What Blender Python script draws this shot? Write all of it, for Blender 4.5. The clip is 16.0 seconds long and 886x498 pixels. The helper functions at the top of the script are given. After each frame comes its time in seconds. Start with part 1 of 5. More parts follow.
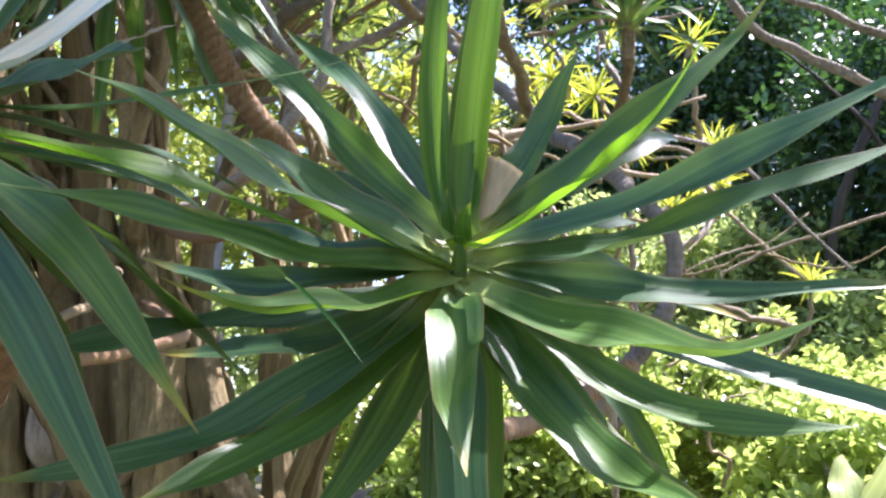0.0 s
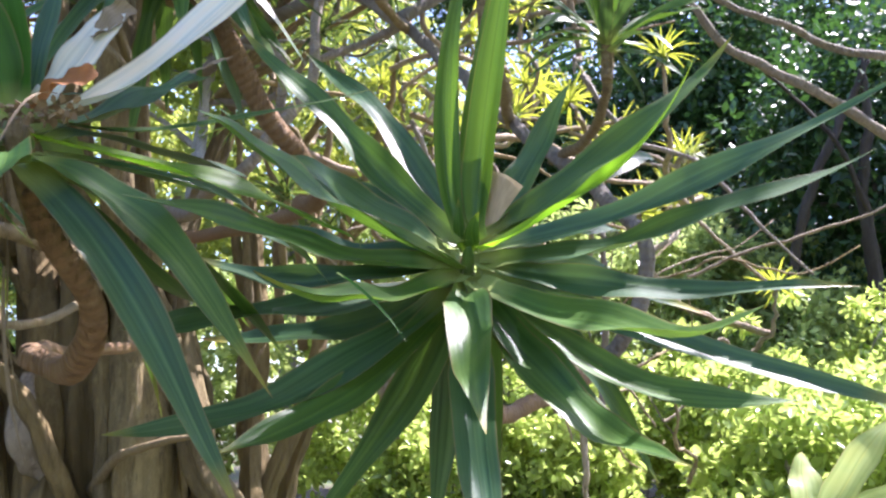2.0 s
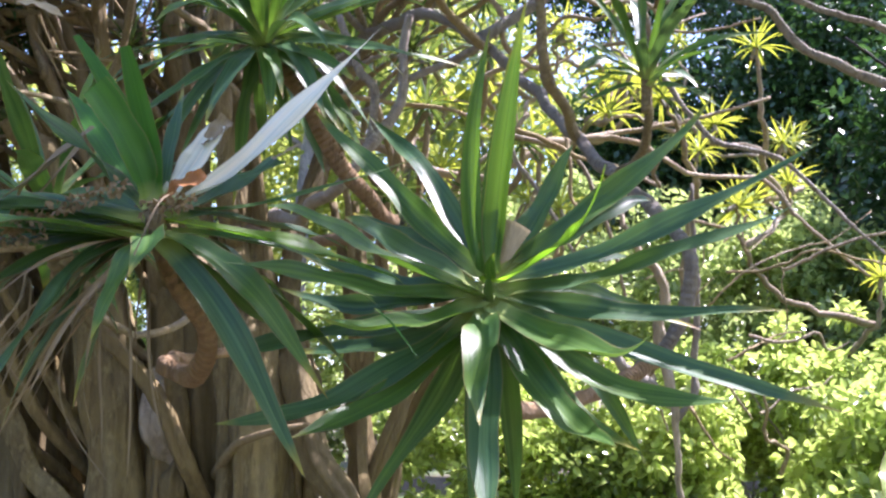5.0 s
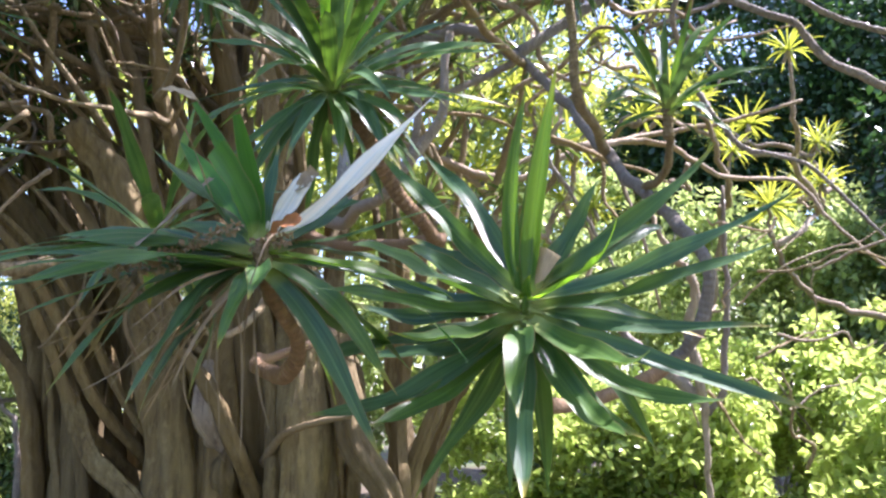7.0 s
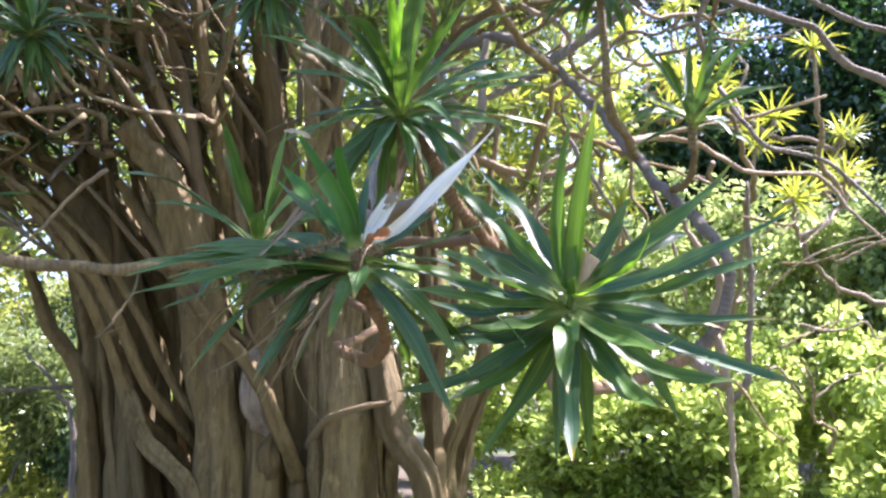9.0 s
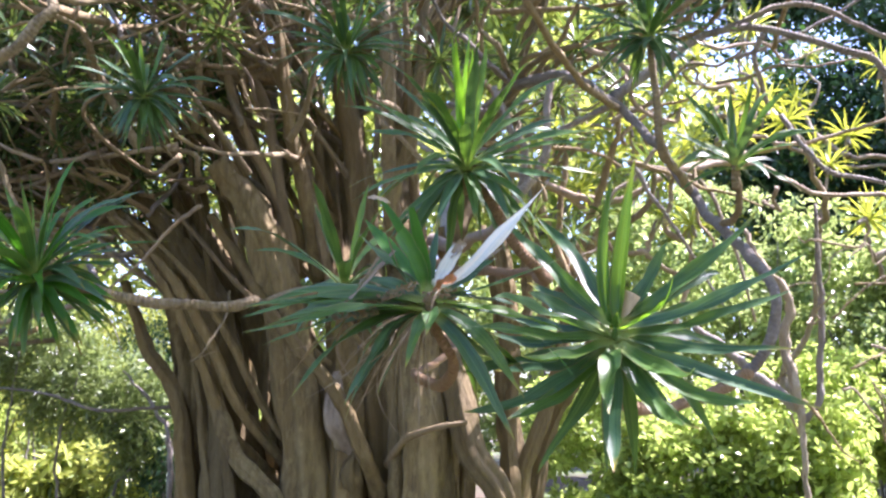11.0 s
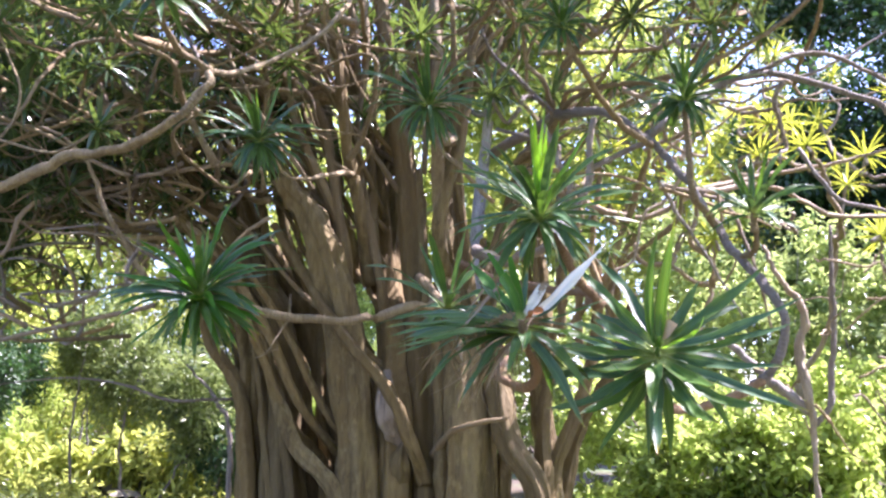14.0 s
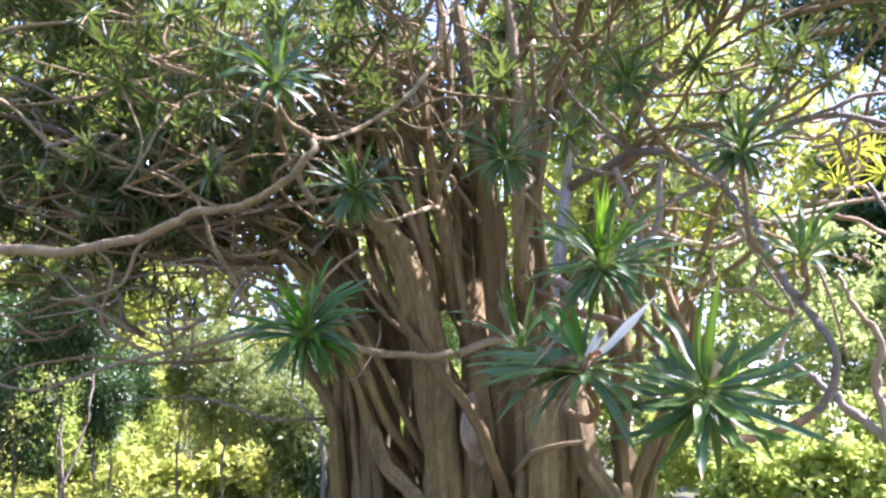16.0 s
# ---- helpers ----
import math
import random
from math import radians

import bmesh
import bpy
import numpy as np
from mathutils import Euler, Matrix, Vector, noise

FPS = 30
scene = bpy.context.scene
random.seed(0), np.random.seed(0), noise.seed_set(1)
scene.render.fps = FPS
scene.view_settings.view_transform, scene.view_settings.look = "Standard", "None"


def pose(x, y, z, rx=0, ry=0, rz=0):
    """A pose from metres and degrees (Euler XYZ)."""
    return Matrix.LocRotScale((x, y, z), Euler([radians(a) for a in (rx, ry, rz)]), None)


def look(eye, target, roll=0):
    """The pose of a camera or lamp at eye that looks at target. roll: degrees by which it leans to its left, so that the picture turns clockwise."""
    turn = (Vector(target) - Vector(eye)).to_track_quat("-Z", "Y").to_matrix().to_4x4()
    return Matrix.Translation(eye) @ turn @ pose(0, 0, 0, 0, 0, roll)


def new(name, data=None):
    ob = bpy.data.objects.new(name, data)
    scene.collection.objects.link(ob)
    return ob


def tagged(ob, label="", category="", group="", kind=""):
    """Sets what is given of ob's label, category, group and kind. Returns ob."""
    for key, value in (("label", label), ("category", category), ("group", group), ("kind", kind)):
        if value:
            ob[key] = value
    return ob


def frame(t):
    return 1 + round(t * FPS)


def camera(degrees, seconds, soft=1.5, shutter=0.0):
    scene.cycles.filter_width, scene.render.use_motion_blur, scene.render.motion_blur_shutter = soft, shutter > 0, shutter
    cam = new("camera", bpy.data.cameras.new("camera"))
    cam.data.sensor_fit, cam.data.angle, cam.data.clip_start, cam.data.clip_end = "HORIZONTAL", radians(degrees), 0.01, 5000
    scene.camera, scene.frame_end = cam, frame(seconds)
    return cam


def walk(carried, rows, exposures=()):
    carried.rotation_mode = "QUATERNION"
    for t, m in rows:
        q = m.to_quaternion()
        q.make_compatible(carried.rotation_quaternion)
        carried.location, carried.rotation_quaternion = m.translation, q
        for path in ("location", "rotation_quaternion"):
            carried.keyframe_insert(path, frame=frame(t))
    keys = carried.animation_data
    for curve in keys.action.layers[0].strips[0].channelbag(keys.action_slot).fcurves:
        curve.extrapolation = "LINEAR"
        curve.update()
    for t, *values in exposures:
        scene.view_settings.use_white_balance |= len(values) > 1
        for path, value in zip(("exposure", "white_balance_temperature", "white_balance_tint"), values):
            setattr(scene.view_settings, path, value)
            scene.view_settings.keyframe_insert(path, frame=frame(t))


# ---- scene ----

# ---- camera ----
cam = camera(53.2, 16.0, soft=2.4)
PATH = [
    (0, (0.11, 0.221, 1.576), (-0.055, 2.179, 1.947), -1.2),
    (0.5, (0.118, 0.18, 1.566), (-0.021, 2.141, 1.935), -1.0),
    (1, (0.1, 0.151, 1.562), (-0.024, 2.112, 1.933), -0.6),
    (1.5, (0.086, 0.101, 1.554), (-0.018, 2.063, 1.93), -0.7),
    (2, (0.067, 0.038, 1.543), (-0.032, 2.0, 1.917), -0.9),
    (2.5, (0.067, -0.008, 1.541), (-0.039, 1.959, 1.889), -1.0),
    (3, (0.116, -0.057, 1.554), (-0.021, 1.908, 1.902), -0.6),
    (3.5, (0.148, -0.115, 1.554), (-0.043, 1.844, 1.908), -0.5),
    (4, (0.183, -0.168, 1.555), (-0.064, 1.785, 1.912), -0.7),
    (4.5, (0.216, -0.243, 1.548), (-0.085, 1.701, 1.906), -0.8),
    (7, (0.281, -0.658, 1.553), (-0.14, 1.267, 1.895), -0.1),
    (7.5, (0.259, -0.77, 1.542), (-0.172, 1.156, 1.868), -0.5),
    (8, (0.28, -0.888, 1.535), (-0.155, 1.037, 1.86), -0.4),
    (8.5, (0.284, -0.978, 1.535), (-0.158, 0.948, 1.847), -0.4),
    (9, (0.277, -1.05, 1.528), (-0.2, 0.866, 1.848), -0.0),
    (11.5, (0.495, -1.52, 1.529), (-0.209, 0.317, 1.893), 0.5),
    (12, (0.553, -1.612, 1.529), (-0.204, 0.207, 1.875), 1.0),
    (12.5, (0.558, -1.695, 1.517), (-0.189, 0.128, 1.865), 0.7),
    (13, (0.483, -1.894, 1.518), (-0.235, -0.061, 1.868), 1.3),
    (13.5, (0.454, -2.116, 1.51), (-0.241, -0.273, 1.857), 1.2),
    (14, (0.466, -2.358, 1.517), (-0.219, -0.513, 1.874), 1.3),
    (14.5, (0.472, -2.548, 1.53), (-0.242, -0.716, 1.895), 1.8),
    (15, (0.53, -2.651, 1.538), (-0.212, -0.833, 1.918), 2.6),
    (15.5, (0.644, -2.754, 1.556), (-0.158, -0.965, 1.948), 2.5),
    (16, (0.732, -2.896, 1.562), (-0.129, -1.134, 1.952), 2.1),
]
walk(cam, [(t, look(eye, target, roll)) for t, eye, target, roll in PATH], [(0, 2.17, 5780, 29), (4.5, 2.08, 5740, 31), (9, 2.29, 5700, 33), (16, 2.43, 5700, 40)])

# ---- light ----
SUN_ELEVATION, SUN_TURN = 60.0, 55.0     # degrees; the turn is clockwise from ahead (+y) to the right (+x)
world = bpy.data.worlds.new("sky")
scene.world = world
world.use_nodes = True
wn = world.node_tree.nodes
sky = wn.new("ShaderNodeTexSky")
sky.sky_type = "NISHITA"
sky.sun_disc = False
sky.sun_elevation = radians(SUN_ELEVATION)
sky.sun_rotation = radians(SUN_TURN)
wn["Background"].inputs["Strength"].default_value = 0.12
world.node_tree.links.new(sky.outputs[0], wn["Background"].inputs["Color"])
sun = new("sun", bpy.data.lights.new("sun", "SUN"))
sun.data.energy = 5.0
sun.data.angle = radians(0.5)
sun.data.color = (1.0, 0.95, 0.86)
el, tu = radians(SUN_ELEVATION), radians(SUN_TURN)
TO_SUN = Vector((math.sin(tu) * math.cos(el), math.cos(tu) * math.cos(el), math.sin(el)))
sun.matrix_basis = look(TO_SUN * 60, (0, 0, 0))

# ---- materials ----
class Mat:
    """A node material with short ways to add nodes."""
    def __init__(self, name):
        self.m = bpy.data.materials.new(name)
        self.m.use_nodes = True
        self.t = self.m.node_tree
        self.t.nodes.clear()
        self.out = self.t.nodes.new("ShaderNodeOutputMaterial")

    def n(self, kind, **inputs):
        node = self.t.nodes.new("ShaderNode" + kind)
        for key, value in inputs.items():
            self.put(node, key, value)
        return node

    def put(self, node, key, value):
        slot = node.inputs[int(key[1:])] if key[0] == "i" and key[1:].isdigit() else node.inputs[key.replace("_", " ")]
        if isinstance(value, bpy.types.NodeSocket):
            self.t.links.new(value, slot)
        elif isinstance(value, tuple) and len(value) == 3 and slot.type == "RGBA":
            slot.default_value = (*value, 1)
        else:
            slot.default_value = value

    def math(self, op, a, b=0.0, clamp=False):
        node = self.n("Math", i0=a, i1=b)
        node.operation, node.use_clamp = op, clamp
        return node.outputs[0]

    def ramp(self, fac, *stops):
        node = self.n("ValToRGB", Fac=fac)
        els = node.color_ramp.elements
        while len(els) < len(stops):
            els.new(0.5)
        for e, (p, c) in zip(els, stops):
            e.position, e.color = p, (*c, 1) if isinstance(c, tuple) else (c, c, c, 1)
        return node.outputs[0]

    def mix(self, fac, a, b, mode="MIX"):
        node = self.n("MixRGB", Fac=fac, Color1=a, Color2=b)
        node.blend_type = mode
        return node.outputs[0]

    def noise(self, vector, scale, detail=3.0, rough=0.55, distort=0.0):
        return self.n("TexNoise", Vector=vector, Scale=scale, Detail=detail, Roughness=rough, Distortion=distort).outputs[0]

    def stretch(self, vector, x, y, z):
        return self.n("Mapping", Vector=vector, Scale=(x, y, z)).outputs[0]

    def bump(self, height, strength, distance=0.01):
        return self.n("Bump", Height=height, Strength=strength, Distance=distance).outputs[0]

    def done(self, shader):
        self.t.links.new(shader, self.out.inputs[0])
        return self.m


def sword_leaf_material(name, dark, light, through_colour, through_share, gloss=0.36, island=False, shine=0.34):
    """Long strap leaf: lengthwise veins, pale margin, yellowed tip, waxy gloss, light through it. UV: u across, v along."""
    m = Mat(name)
    uv = m.n("UVMap").outputs[0]
    sep = m.n("SeparateXYZ", Vector=uv)
    u, v = sep.outputs[0], sep.outputs[1]
    chance = m.n("NewGeometry").outputs["Random Per Island"] if island else m.n("ObjectInfo").outputs["Random"]
    shift = m.n("CombineXYZ", X=m.math("MULTIPLY", chance, 37.0), Y=m.math("MULTIPLY", chance, 11.0), Z=0.0).outputs[0]
    moved = m.n("VectorMath", i0=uv, i1=shift).outputs[0]
    veins = m.noise(m.stretch(moved, 9, 0.6, 1), 1.0, 4.0)
    blotch = m.noise(m.stretch(moved, 1.5, 5, 1), 1.0, 2.0)
    body = m.mix(m.ramp(veins, (0.38, 0.0), (0.64, 1.0)), dark, light)
    body = m.mix(m.ramp(blotch, (0.35, 0.0), (0.75, 0.55)), body, tuple(0.5 * (a + b) * k for a, b, k in zip(dark, light, (1.5, 1.15, 0.8))))
    body = m.mix(m.math("MULTIPLY", chance, 0.45), body, tuple(c * k for c, k in zip(dark, (0.8, 0.95, 1.25))))
    edge = m.math("ABSOLUTE", m.math("SUBTRACT", u, 0.5))
    stripe = m.noise(m.stretch(moved, 3.2, 0.25, 1), 1.0, 1.0)
    body = m.mix(m.ramp(stripe, (0.5, 0.0), (0.68, 0.45)), body, tuple(c * k for c, k in zip(light, (1.7, 1.35, 1.1))))
    body = m.mix(m.ramp(edge, (0.0, 0.35), (0.03, 0.0)), body, tuple(c * k for c, k in zip(light, (1.8, 1.4, 1.2))))
    body = m.mix(m.ramp(edge, (0.455, 0.0), (0.49, 0.7)), body, (0.22, 0.16, 0.07))
    tipped = m.math("ADD", v, m.math("MULTIPLY", m.math("SUBTRACT", chance, 0.75), 0.16))
    body = m.mix(m.ramp(tipped, (0.86, 0.0), (0.96, 0.85)), body, (0.33, 0.27, 0.04))
    body = m.mix(m.ramp(tipped, (0.965, 0.0), (1.0, 0.9)), body, (0.2, 0.1, 0.04))
    body = m.mix(m.ramp(v, (0.05, 0.9), (0.15, 0.0)), body, (0.38, 0.44, 0.14))
    scars = m.noise(m.stretch(moved, 9, 14, 1), 1.0, 2.0)
    body = m.mix(m.ramp(scars, (0.74, 0.0), (0.8, 0.6)), body, (0.28, 0.24, 0.1))
    rough = m.ramp(veins, (0.3, gloss - 0.06), (0.8, gloss + 0.12))
    skin = m.n("BsdfPrincipled", Base_Color=body, Roughness=rough, Specular_IOR_Level=shine, Normal=m.bump(veins, 0.3, 0.003))
    lit = m.n("BsdfTranslucent", Color=m.mix(0.35, m.mix(1.0, body, through_colour, "MULTIPLY"), through_colour))
    return m.done(m.n("MixShader", i0=through_share, i1=skin.outputs[0], i2=lit.outputs[0]).outputs[0])


LEAF = sword_leaf_material("leaf_green", (0.02, 0.068, 0.015), (0.085, 0.175, 0.04), (0.3, 0.55, 0.05), 0.22, 0.42)
DEEP = sword_leaf_material("leaf_deep_green", (0.018, 0.085, 0.008), (0.05, 0.17, 0.018), (0.2, 0.6, 0.02), 0.36, 0.42)
YOUNG = sword_leaf_material("leaf_young", (0.024, 0.085, 0.014), (0.13, 0.25, 0.045), (0.42, 0.72, 0.04), 0.3, 0.4)
# glow of sun through a leaf, put into a brighter lime colour
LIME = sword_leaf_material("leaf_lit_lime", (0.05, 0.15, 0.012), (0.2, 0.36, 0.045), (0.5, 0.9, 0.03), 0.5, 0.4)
BLUE = sword_leaf_material("leaf_blue_green", (0.018, 0.06, 0.026), (0.075, 0.16, 0.066), (0.25, 0.45, 0.08), 0.16, 0.38)
# near-white colour stands in for direct sun on these leaves
WHITE_LIT = sword_leaf_material("leaf_white_lit", (0.55, 0.58, 0.48), (0.82, 0.83, 0.74), (0.8, 0.85, 0.65), 0.3, 0.32)
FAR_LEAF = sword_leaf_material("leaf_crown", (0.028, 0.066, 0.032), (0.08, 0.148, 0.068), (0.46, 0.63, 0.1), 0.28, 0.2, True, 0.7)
# lit copy of the crown leaf: full sun is put into its colour
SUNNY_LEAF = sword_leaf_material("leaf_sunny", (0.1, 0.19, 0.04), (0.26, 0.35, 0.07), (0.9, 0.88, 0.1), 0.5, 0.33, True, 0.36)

BROAD_LEAF = sword_leaf_material("leaf_broad_pale", (0.3, 0.4, 0.14), (0.55, 0.62, 0.3), (0.9, 0.95, 0.4), 0.4, 0.3, True, 0.45)


def dead_leaf_material():
    m = Mat("leaf_dead")
    uv = m.n("UVMap").outputs[0]
    chance = m.n("ObjectInfo").outputs["Random"]
    streak = m.noise(m.stretch(uv, 14, 2, 1), 1.0, 4.0)
    body = m.ramp(streak, (0.25, (0.09, 0.055, 0.027)), (0.5, (0.23, 0.155, 0.075)), (0.8, (0.4, 0.32, 0.2)))
    body = m.mix(m.math("MULTIPLY", chance, 0.6), body, (0.27, 0.22, 0.14))
    skin = m.n("BsdfPrincipled", Base_Color=body, Roughness=0.7, Normal=m.bump(streak, 0.5, 0.004))
    lit = m.n("BsdfTranslucent", Color=(0.36, 0.25, 0.12))
    return m.done(m.n("MixShader", i0=0.1, i1=skin.outputs[0], i2=lit.outputs[0]).outputs[0])


DEAD = dead_leaf_material()


def plain_leaf_material(name, colour):
    m = Mat(name)
    uv = m.n("UVMap").outputs[0]
    grain = m.noise(m.stretch(uv, 10, 3, 1), 1.0, 4.0)
    body = m.mix(m.ramp(grain, (0.3, 0.0), (0.8, 1.0)), colour, tuple(c * 0.6 for c in colour))
    skin = m.n("BsdfPrincipled", Base_Color=body, Roughness=0.62, Normal=m.bump(grain, 0.3, 0.004))
    lit = m.n("BsdfTranslucent", Color=colour)
    return m.done(m.n("MixShader", i0=0.25, i1=skin.outputs[0], i2=lit.outputs[0]).outputs[0])


BEIGE = plain_leaf_material("leaf_dry_beige", (0.52, 0.41, 0.25))
RUST = plain_leaf_material("leaf_dry_rust", (0.36, 0.14, 0.03))
FOLDED = plain_leaf_material("leaf_dying_brown", (0.2, 0.15, 0.045))


def bark_material(name, dark, mid, pale, rings, grain_scale, depth=0.06):
    """Bark with long fissures, flaking patches and, on young limbs, leaf-scar rings. UV: u round, v metres along."""
    m = Mat(name)
    co = m.n("TexCoord").outputs["Object"]
    uv = m.n("UVMap").outputs[0]
    fissure = m.noise(m.stretch(co, 1, 1, 0.13), 13 * grain_scale, 6.0, 0.65, 0.3)
    patch = m.noise(m.stretch(co, 1, 1, 0.35), 2.2 * grain_scale, 4.0)
    fine = m.noise(co, 60 * grain_scale, 4.0)
    crack = m.noise(m.stretch(co, 1, 1, 0.07), 34 * grain_scale, 4.0, 0.6, 0.6)
    flake = m.noise(m.stretch(co, 1, 1, 0.45), 9 * grain_scale, 5.0, 0.7)
    body = m.ramp(fissure, (0.25, dark), (0.5, mid), (0.78, pale))
    body = m.mix(m.ramp(patch, (0.42, 0.0), (0.7, 0.6)), body, pale)
    body = m.mix(m.ramp(fine, (0.3, 0.0), (0.9, 0.4)), body, dark)
    tint = m.noise(m.stretch(co, 1, 1, 0.3), 1.1, 2.0)
    body = m.mix(m.ramp(tint, (0.5, 0.0), (0.68, 0.4)), body, tuple(c * k for c, k in zip(mid, (1.5, 1.25, 0.75))))
    body = m.mix(m.ramp(flake, (0.54, 0.0), (0.6, 0.45)), body, pale)
    body = m.mix(m.ramp(crack, (0.33, 0.45), (0.43, 0.0)), body, tuple(c * 0.6 for c in dark))
    body = m.mix(m.math("MULTIPLY", m.n("ObjectInfo").outputs["Random"], 0.5), body, tuple(c * k for c, k in zip(mid, (1.22, 1.08, 0.88))))
    chance = m.n("ObjectInfo").outputs["Random"]
    body = m.mix(m.ramp(m.math("FRACT", m.math("MULTIPLY", chance, 7.3)), (0.3, 0.0), (1.0, 0.5)), body, tuple(c * 0.45 for c in mid))
    height = m.math("ADD", m.math("MULTIPLY", fissure, 1.0), m.math("MULTIPLY", fine, 0.25))
    height = m.math("ADD", height, m.math("ADD", m.math("MULTIPLY", flake, 0.3), m.ramp(crack, (0.33, 0.0), (0.45, 0.35))))
    if rings:
        wob = m.math("ADD", m.n("SeparateXYZ", Vector=uv).outputs[1], m.math("MULTIPLY", m.noise(co, 9, 2.0), 0.02))
        ring = m.math("SINE", m.math("MULTIPLY", wob, rings))
        height = m.math("ADD", height, m.math("MULTIPLY", ring, depth))
        body = m.mix(m.ramp(ring, (0.0, min(0.6, depth * 1.6)), (0.45, 0.0)), body, dark)
    skin = m.n("BsdfPrincipled", Base_Color=body, Roughness=0.86, Normal=m.bump(height, 0.85, 0.028))
    return m.done(skin.outputs[0])


TRUNK_BARK = bark_material("trunk_bark", (0.05, 0.035, 0.014), (0.168, 0.122, 0.046), (0.3, 0.235, 0.1), 0, 1.25)
PALE_BARK = bark_material("pale_bark", (0.12, 0.088, 0.058), (0.31, 0.25, 0.175), (0.47, 0.395, 0.29), 0, 1.6)
LIMB_BARK = bark_material("limb_bark", (0.1, 0.074, 0.036), (0.28, 0.215, 0.112), (0.46, 0.375, 0.21), 330.0, 2.5)
RINGED_BARK = bark_material("ringed_bark", (0.11, 0.065, 0.03), (0.32, 0.2, 0.1), (0.48, 0.35, 0.22), 420.0, 2.5, 0.1)
GREY_BARK = bark_material("grey_bark", (0.10, 0.085, 0.075), (0.26, 0.23, 0.2), (0.45, 0.41, 0.36), 260.0, 2.0)

# dark bark, deepened further to hold the shade under a crown
SHADE_DARK_BARK = bark_material("shade_dark_bark", (0.012, 0.009, 0.007), (0.035, 0.027, 0.02), (0.07, 0.056, 0.042), 0, 1.2)


def small_leaf_material(name, dark, light, through_colour, share, gloss=0.42):
    m = Mat(name)
    geo = m.n("NewGeometry").outputs["Random Per Island"]
    co = m.n("TexCoord").outputs["Object"]
    clump = m.noise(co, 0.9, 3.0)
    body = m.mix(m.ramp(geo, (0.15, 0.0), (1.0, 1.0)), dark, light)
    body = m.mix(m.ramp(clump, (0.42, 0.0), (0.75, 0.4)), body, tuple(c * k for c, k in zip(light, (1.25, 1.05, 0.7))))
    skin = m.n("BsdfPrincipled", Base_Color=body, Roughness=gloss)
    lit = m.n("BsdfTranslucent", Color=m.mix(0.5, body, through_colour))
    return m.done(m.n("MixShader", i0=share, i1=skin.outputs[0], i2=lit.outputs[0]).outputs[0])


# light tones of shrub, woodland and bush leaves are raised to paint sun highlights
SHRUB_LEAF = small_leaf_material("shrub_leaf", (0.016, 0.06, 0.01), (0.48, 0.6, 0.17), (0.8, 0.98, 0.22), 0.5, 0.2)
# dark green that carries the shade of dense foliage in its colour
SHADED_LEAF = small_leaf_material("shaded_leaf", (0.018, 0.05, 0.018), (0.05, 0.11, 0.035), (0.12, 0.3, 0.04), 0.2)
WOOD_LEAF = small_leaf_material("woodland_leaf", (0.06, 0.12, 0.03), (0.28, 0.36, 0.08), (0.8, 0.85, 0.16), 0.5, 0.3)
FEATHER_LEAF = small_leaf_material("feathery_leaf", (0.025, 0.055, 0.018), (0.24, 0.31, 0.11), (0.5, 0.62, 0.16), 0.4, 0.3)
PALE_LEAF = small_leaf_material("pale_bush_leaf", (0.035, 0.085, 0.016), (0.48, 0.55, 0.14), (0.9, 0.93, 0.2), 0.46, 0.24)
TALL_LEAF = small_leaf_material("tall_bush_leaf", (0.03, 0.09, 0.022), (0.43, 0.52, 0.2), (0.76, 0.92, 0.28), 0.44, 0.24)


def ground_material():
    m = Mat("ground_soil")
    co = m.n("TexCoord").outputs["Object"]
    big, small = m.noise(co, 0.35, 4.0), m.noise(co, 14.0, 5.0)
    body = m.ramp(small, (0.3, (0.035, 0.026, 0.016)), (0.55, (0.09, 0.068, 0.042)), (0.8, (0.17, 0.13, 0.085)))
    body = m.mix(m.ramp(big, (0.45, 0.0), (0.62, 0.75)), body, (0.07, 0.12, 0.03))
    return m.done(m.n("BsdfPrincipled", Base_Color=body, Roughness=0.95, Normal=m.bump(small, 0.8, 0.03)).outputs[0])


def path_material():
    m = Mat("path_gravel")
    co = m.n("TexCoord").outputs["Object"]
    small = m.noise(co, 30.0, 5.0)
    body = m.ramp(small, (0.3, (0.13, 0.11, 0.09)), (0.7, (0.3, 0.27, 0.23)))
    return m.done(m.n("BsdfPrincipled", Base_Color=body, Roughness=0.95, Normal=m.bump(small, 0.5, 0.02)).outputs[0])


# ---- mesh helpers ----
def mesh_from(name, verts, faces, uvs, material, smooth=True):
    """A mesh from computed vertices, faces and a uv for each vertex."""
    me = bpy.data.meshes.new(name)
    me.from_pydata([tuple(v) for v in verts], [], faces)
    me.materials.append(material)
    if uvs is not None:
        layer = me.uv_layers.new(name="UVMap")
        index = np.empty(len(me.loops), dtype=np.int32)
        me.loops.foreach_get("vertex_index", index)
        layer.data.foreach_set("uv", np.asarray(uvs, dtype=np.float32)[index].ravel())
    if smooth:
        me.polygons.foreach_set("use_smooth", np.ones(len(me.polygons), dtype=bool))
    me.update()
    return me


def part(name, me, parent, label="", place=None):
    ob = new(name, me)
    ob.parent = parent
    if place is not None:
        ob.matrix_basis = place
    return tagged(ob, label)


